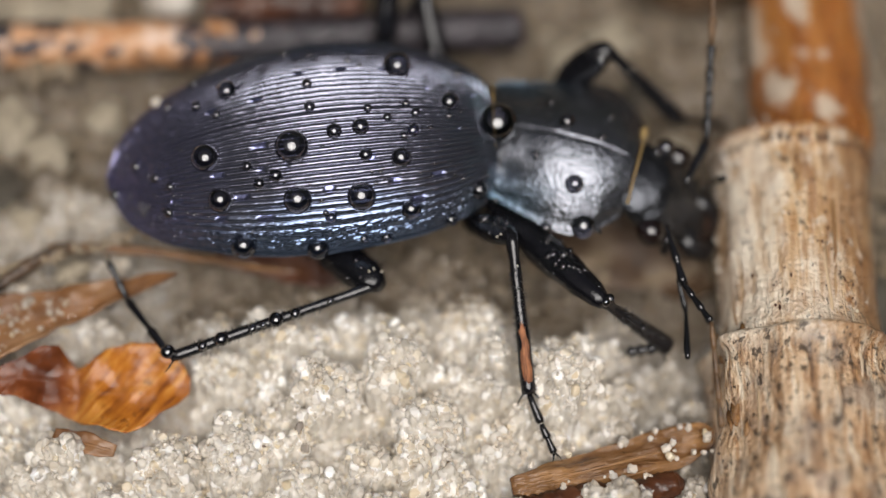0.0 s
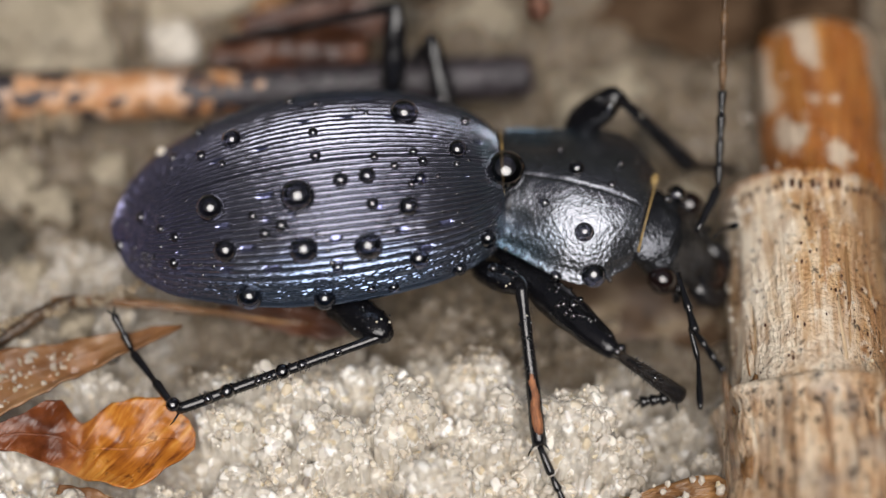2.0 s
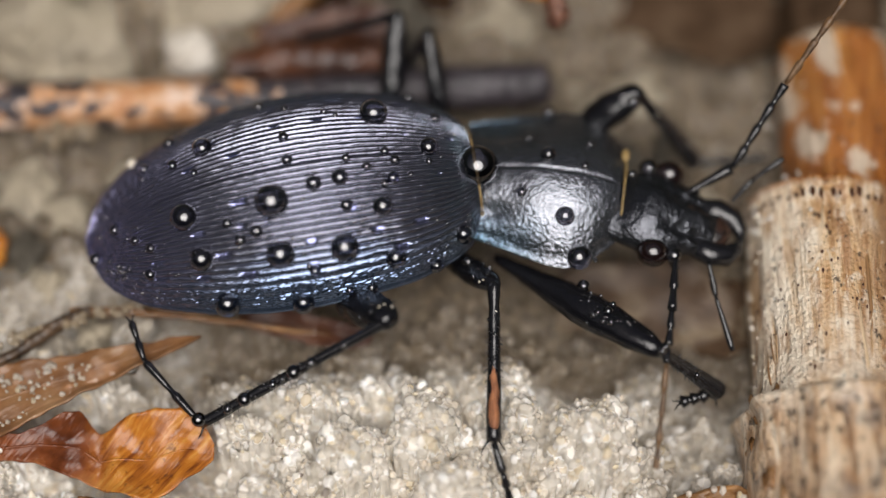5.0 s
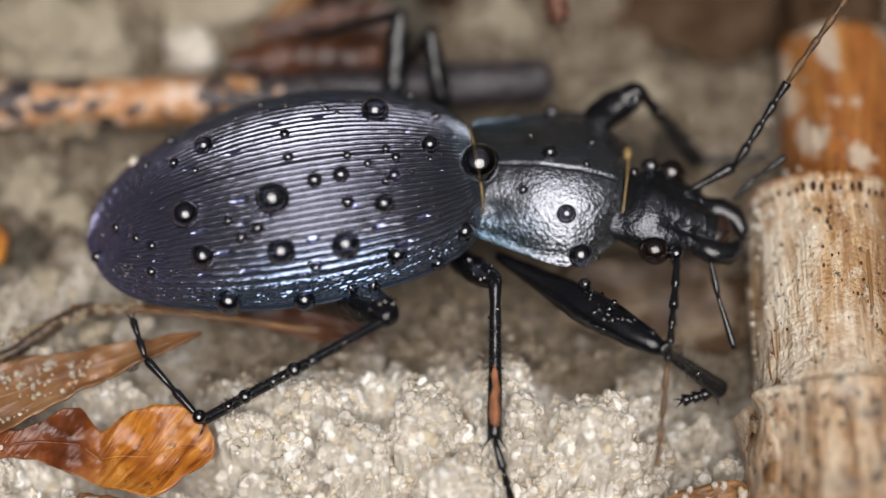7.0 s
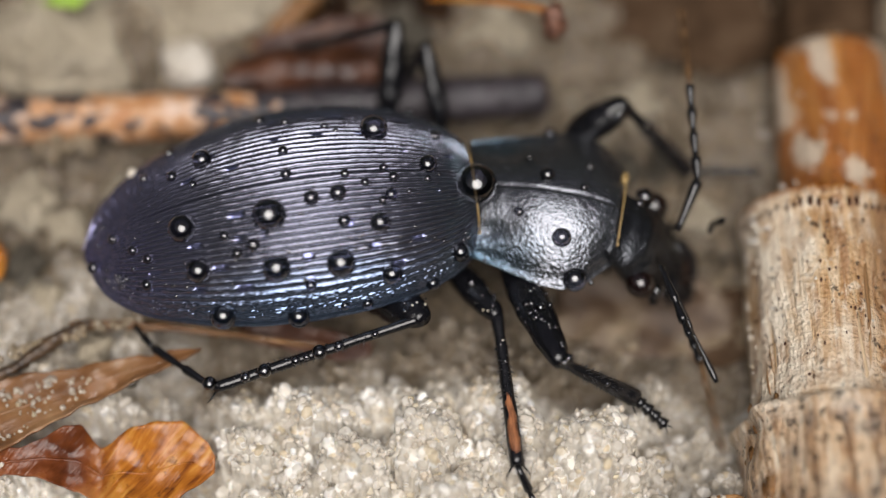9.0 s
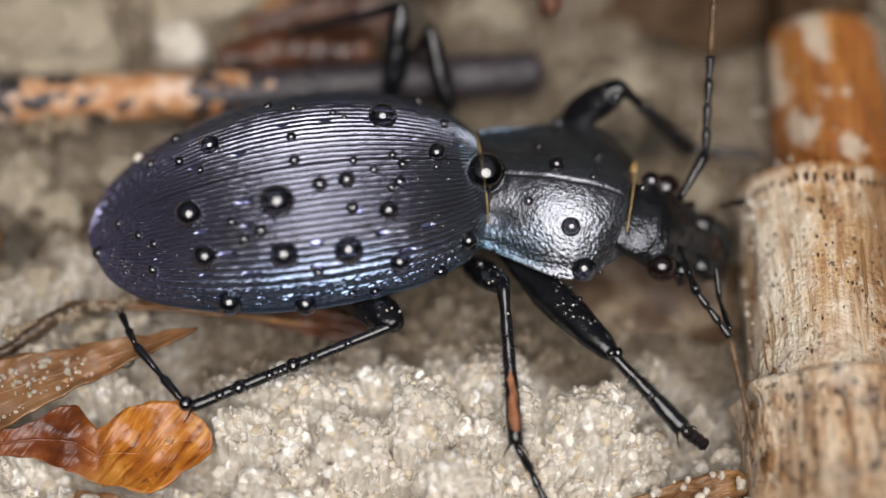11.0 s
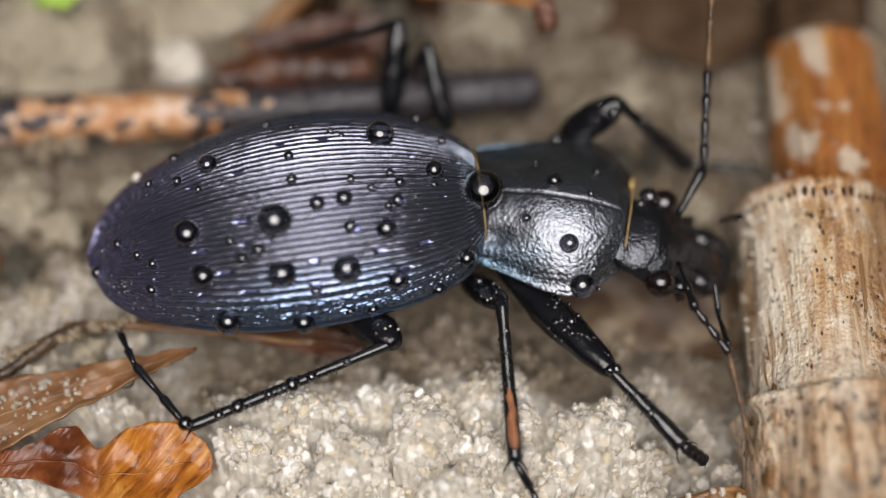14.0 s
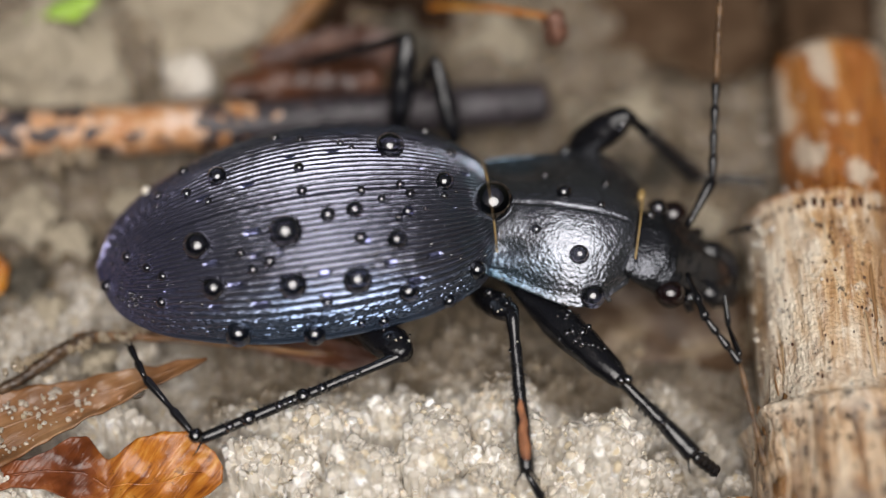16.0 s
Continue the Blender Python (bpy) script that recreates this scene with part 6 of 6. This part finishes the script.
    walk(limb["far_fore_tibia"], [
        (0, aim(13.14, 2.67, 4.95, 16.20, 0.61, 1.92)), (3.05, aim(13.14, 2.67, 4.95, 16.20, 0.61, 1.92)), (3.3, aim(13.98, 2.54, 5.13, 17.30, 0.61, 2.29)),
        (3.55, aim(15.31, 2.24, 4.40, 17.77, 0.46, 0.72)), (8.65, aim(15.31, 2.24, 4.40, 17.77, 0.46, 0.72)), (9.3, aim(14.32, 3.14, 4.55, 17.33, 1.64, 1.17)),
        (16, aim(14.32, 3.14, 4.55, 17.33, 1.64, 1.17)),
    ])
    walk(limb["far_fore_tarsus"], [
        (0, aim(16.20, 0.61, 1.92, 18.50, 1.12, 0.21)), (3.05, aim(16.20, 0.61, 1.92, 18.50, 1.12, 0.21)), (3.3, aim(17.30, 0.61, 2.29, 19.92, 0.18, 1.11)),
        (3.55, aim(17.77, 0.46, 0.72, 20.58, -0.06, 1.24)), (8.65, aim(17.77, 0.46, 0.72, 20.58, -0.06, 1.24)), (9.3, aim(17.33, 1.64, 1.17, 20.11, 0.87, 1.49)),
        (16, aim(17.33, 1.64, 1.17, 20.11, 0.87, 1.49)),
    ])
    walk(limb["far_mid_femur"], [
        (0, aim(6.36, 3.87, 2.50, 5.96, 6.66, 4.23)), (3.05, aim(6.36, 3.87, 2.50, 5.96, 6.66, 4.23)), (3.55, aim(7.36, 3.78, 2.50, 7.26, 6.40, 4.52)),
        (8.65, aim(7.36, 3.78, 2.50, 7.26, 6.40, 4.52)), (9.3, aim(7.32, 4.26, 2.50, 6.91, 6.86, 4.50)), (16, aim(7.32, 4.26, 2.50, 6.91, 6.86, 4.50)),
    ])
    walk(limb["far_mid_tibia"], [
        (0, aim(5.96, 6.66, 4.23, 4.86, 7.19, 0.76)), (3.05, aim(5.96, 6.66, 4.23, 4.86, 7.19, 0.76)), (3.55, aim(7.26, 6.40, 4.52, 6.23, 6.87, 1.02)),
        (8.65, aim(7.26, 6.40, 4.52, 6.23, 6.87, 1.02)), (9.3, aim(6.91, 6.86, 4.50, 5.89, 7.32, 1.00)), (16, aim(6.91, 6.86, 4.50, 5.89, 7.32, 1.00)),
    ])
    walk(limb["far_hind_femur"], [
        (0, aim(4.10, 5.24, 2.50, 4.60, 7.88, 5.05)), (3.05, aim(4.10, 5.24, 2.50, 4.60, 7.88, 5.05)), (3.55, aim(5.31, 4.55, 2.50, 6.14, 7.55, 4.51)),
        (8.65, aim(5.31, 4.55, 2.50, 6.14, 7.55, 4.51)), (9.3, aim(5.05, 5.27, 2.50, 5.80, 7.90, 5.00)), (16, aim(5.05, 5.27, 2.50, 5.80, 7.90, 5.00)),
    ])
    walk(limb["far_hind_tibia"], [
        (0, aim(4.60, 7.88, 5.05, -2.96, 9.03, 1.81)), (3.05, aim(4.60, 7.88, 5.05, -2.96, 9.03, 1.81)), (3.55, aim(6.14, 7.55, 4.51, -0.97, 9.27, 0.58)),
        (8.65, aim(6.14, 7.55, 4.51, -0.97, 9.27, 0.58)), (9.3, aim(5.80, 7.90, 5.00, -1.20, 9.50, 0.83)), (16, aim(5.80, 7.90, 5.00, -1.20, 9.50, 0.83)),
    ])
    walk(limb["near_antenna_base"], [
        (0, aim(14.57, -5.72, 3.80, 14.73, -7.75, 3.93)), (3.05, aim(14.57, -5.72, 3.80, 14.73, -7.75, 3.93)), (3.3, aim(15.79, -5.35, 3.80, 15.85, -6.95, 5.08)),
        (3.55, aim(15.23, -5.52, 3.80, 14.64, -7.47, 4.06)), (8.65, aim(15.23, -5.52, 3.80, 14.64, -7.47, 4.06)), (8.8, aim(15.04, -5.20, 3.80, 14.72, -7.18, 4.20)),
        (8.9, aim(14.65, -5.42, 3.80, 14.36, -7.31, 4.54)), (9, aim(15.14, -5.05, 3.80, 15.40, -7.07, 4.06)), (9.3, aim(15.56, -4.54, 3.80, 15.62, -6.42, 4.62)),
        (16, aim(15.56, -4.54, 3.80, 15.62, -6.42, 4.62)),
    ])
    walk(limb["near_antenna_mid"], [
        (0, aim(14.73, -7.75, 3.93, 15.42, -9.77, 4.56)), (3.05, aim(14.73, -7.75, 3.93, 15.42, -9.77, 4.56)), (3.3, aim(15.85, -6.95, 5.08, 16.32, -9.00, 4.41)),
        (3.55, aim(14.64, -7.47, 4.06, 13.98, -9.57, 3.85)), (8.65, aim(14.64, -7.47, 4.06, 13.98, -9.57, 3.85)), (8.8, aim(14.72, -7.18, 4.20, 14.32, -9.19, 3.37)),
        (8.9, aim(14.36, -7.31, 4.54, 14.06, -9.43, 5.12)), (9, aim(15.40, -7.07, 4.06, 15.56, -9.13, 4.86)), (9.3, aim(15.62, -6.42, 4.62, 16.73, -8.13, 3.77)),
        (16, aim(15.62, -6.42, 4.62, 16.73, -8.13, 3.77)),
    ])
    walk(limb["near_antenna_tip"], [
        (0, aim(15.42, -9.77, 4.56, 15.33, -13.68, 3.31)), (3.05, aim(15.42, -9.77, 4.56, 15.33, -13.68, 3.31)), (3.3, aim(16.32, -9.00, 4.41, 16.14, -12.91, 5.70)),
        (3.55, aim(13.98, -9.57, 3.85, 12.87, -13.27, 2.43)), (8.65, aim(13.98, -9.57, 3.85, 12.87, -13.27, 2.43)), (8.8, aim(14.32, -9.19, 3.37, 13.76, -13.05, 2.06)),
        (8.9, aim(14.06, -9.43, 5.12, 13.36, -13.44, 5.70)), (9, aim(15.56, -9.13, 4.86, 15.50, -13.15, 5.73)), (9.3, aim(16.73, -8.13, 3.77, 17.04, -12.06, 2.59)),
        (16, aim(16.73, -8.13, 3.77, 17.04, -12.06, 2.59)),
    ])
    walk(limb["far_antenna_base"], [
        (0, aim(15.89, -2.89, 4.00, 16.73, -1.61, 3.98)), (3.05, aim(15.89, -2.89, 4.00, 16.73, -1.61, 3.98)), (3.3, aim(16.72, -2.15, 4.00, 18.05, -1.64, 4.58)),
        (3.4, aim(16.93, -2.00, 4.00, 18.34, -1.67, 4.52)), (3.55, aim(16.91, -2.28, 4.00, 18.31, -1.96, 4.52)), (8.65, aim(16.91, -2.28, 4.00, 18.31, -1.96, 4.52)),
        (8.8, aim(16.84, -2.12, 4.00, 18.04, -1.42, 4.65)), (8.9, aim(16.49, -2.49, 4.00, 17.19, -2.26, 5.35)), (9, aim(16.32, -2.44, 4.00, 17.08, -1.23, 4.55)),
        (9.3, aim(16.28, -1.47, 4.00, 17.20, -0.31, 4.37)), (16, aim(16.28, -1.47, 4.00, 17.20, -0.31, 4.37)),
    ])
    walk(limb["far_antenna_mid"], [
        (0, aim(16.73, -1.61, 3.98, 17.22, 1.76, 6.05)), (3.05, aim(16.73, -1.61, 3.98, 17.22, 1.76, 6.05)), (3.3, aim(18.05, -1.64, 4.58, 19.88, 1.87, 4.20)),
        (3.4, aim(18.34, -1.67, 4.52, 20.64, 1.51, 5.16)), (3.55, aim(18.31, -1.96, 4.52, 20.78, 0.38, 6.59)), (8.65, aim(18.31, -1.96, 4.52, 20.78, 0.38, 6.59)),
        (8.8, aim(18.04, -1.42, 4.65, 20.55, 0.93, 6.66)), (8.9, aim(17.19, -2.26, 5.35, 18.88, 1.15, 4.18)), (9, aim(17.08, -1.23, 4.55, 17.34, 2.55, 5.77)),
        (9.3, aim(17.20, -0.31, 4.37, 17.77, 3.02, 6.48)), (16, aim(17.20, -0.31, 4.37, 17.77, 3.02, 6.48)),
    ])
    walk(limb["far_antenna_tip"], [
        (0, aim(17.22, 1.76, 6.05, 17.65, 5.19, 8.38)), (3.05, aim(17.22, 1.76, 6.05, 17.65, 5.19, 8.38)), (3.3, aim(19.88, 1.87, 4.20, 21.64, 5.59, 4.89)),
        (3.4, aim(20.64, 1.51, 5.16, 23.14, 4.85, 5.11)), (3.55, aim(20.78, 0.38, 6.59, 23.46, 2.59, 8.91)), (8.65, aim(20.78, 0.38, 6.59, 23.46, 2.59, 8.91)),
        (8.8, aim(20.55, 0.93, 6.66, 23.06, 3.32, 8.98)), (8.9, aim(18.88, 1.15, 4.18, 20.64, 4.93, 4.33)), (9, aim(17.34, 2.55, 5.77, 17.88, 6.60, 4.92)),
        (9.3, aim(17.77, 3.02, 6.48, 18.38, 6.40, 8.85)), (16, aim(17.77, 3.02, 6.48, 18.38, 6.40, 8.85)),
    ])
    walk(limb["near_palp_base"], [
        (0, aim(14.69, -7.19, 3.20, 14.89, -8.42, 2.60)), (3.05, aim(14.69, -7.19, 3.20, 14.89, -8.42, 2.60)), (3.3, aim(16.42, -5.93, 3.20, 16.67, -7.22, 2.74)),
        (3.55, aim(16.72, -5.33, 3.20, 16.77, -6.61, 2.68)), (8.65, aim(16.72, -5.33, 3.20, 16.77, -6.61, 2.68)), (8.8, aim(16.08, -6.07, 3.20, 16.53, -6.76, 2.09)),
        (8.9, aim(15.44, -6.39, 3.20, 16.02, -6.98, 2.09)), (9, aim(15.53, -5.71, 3.20, 15.88, -6.97, 2.75)), (9.3, aim(16.91, -4.82, 3.20, 16.93, -5.99, 2.46)),
        (16, aim(16.91, -4.82, 3.20, 16.93, -5.99, 2.46)),
    ])
    walk(limb["near_palp_tip"], [
        (0, aim(14.89, -8.42, 2.60, 14.53, -10.61, 3.08)), (3.05, aim(14.89, -8.42, 2.60, 14.53, -10.61, 3.08)), (3.3, aim(16.67, -7.22, 2.74, 17.10, -9.34, 2.07)),
        (3.55, aim(16.77, -6.61, 2.68, 17.06, -8.73, 1.92)), (8.65, aim(16.77, -6.61, 2.68, 17.06, -8.73, 1.92)), (8.8, aim(16.53, -6.76, 2.09, 17.45, -8.76, 1.55)),
        (8.9, aim(16.02, -6.98, 2.09, 16.88, -9.01, 1.53)), (9, aim(15.88, -6.97, 2.75, 16.57, -9.04, 2.12)), (9.3, aim(16.93, -5.99, 2.46, 16.79, -7.80, 3.82)),
        (16, aim(16.93, -5.99, 2.46, 16.79, -7.80, 3.82)),
    ])
    walk(limb["far_palp_base"], [
        (0, aim(16.36, -3.36, 3.20, 17.06, -2.64, 2.37)), (3.05, aim(16.36, -3.36, 3.20, 17.06, -2.64, 2.37)), (3.55, aim(18.22, -2.81, 3.20, 19.23, -2.22, 3.76)),
        (8.65, aim(18.22, -2.81, 3.20, 19.23, -2.22, 3.76)), (8.8, aim(17.61, -2.47, 3.20, 18.57, -1.80, 3.76)), (9, aim(17.37, -2.91, 3.20, 17.81, -2.11, 2.27)),
        (9.3, aim(17.68, -2.16, 3.20, 18.33, -1.59, 2.23)), (16, aim(17.68, -2.16, 3.20, 18.33, -1.59, 2.23)),
    ])
    walk(limb["far_palp_tip"], [
        (0, aim(17.06, -2.64, 2.37, 17.24, -3.22, 3.74)), (3.05, aim(17.06, -2.64, 2.37, 17.24, -3.22, 3.74)), (3.55, aim(19.23, -2.22, 3.76, 20.54, -1.78, 4.35)),
        (8.65, aim(19.23, -2.22, 3.76, 20.54, -1.78, 4.35)), (8.8, aim(18.57, -1.80, 3.76, 19.85, -1.29, 4.37)), (9, aim(17.81, -2.11, 2.27, 17.94, -2.70, 3.65)),
        (9.3, aim(18.33, -1.59, 2.23, 18.48, -2.25, 3.57)), (16, aim(18.33, -1.59, 2.23, 18.48, -2.25, 3.57)),
    ])


motions()
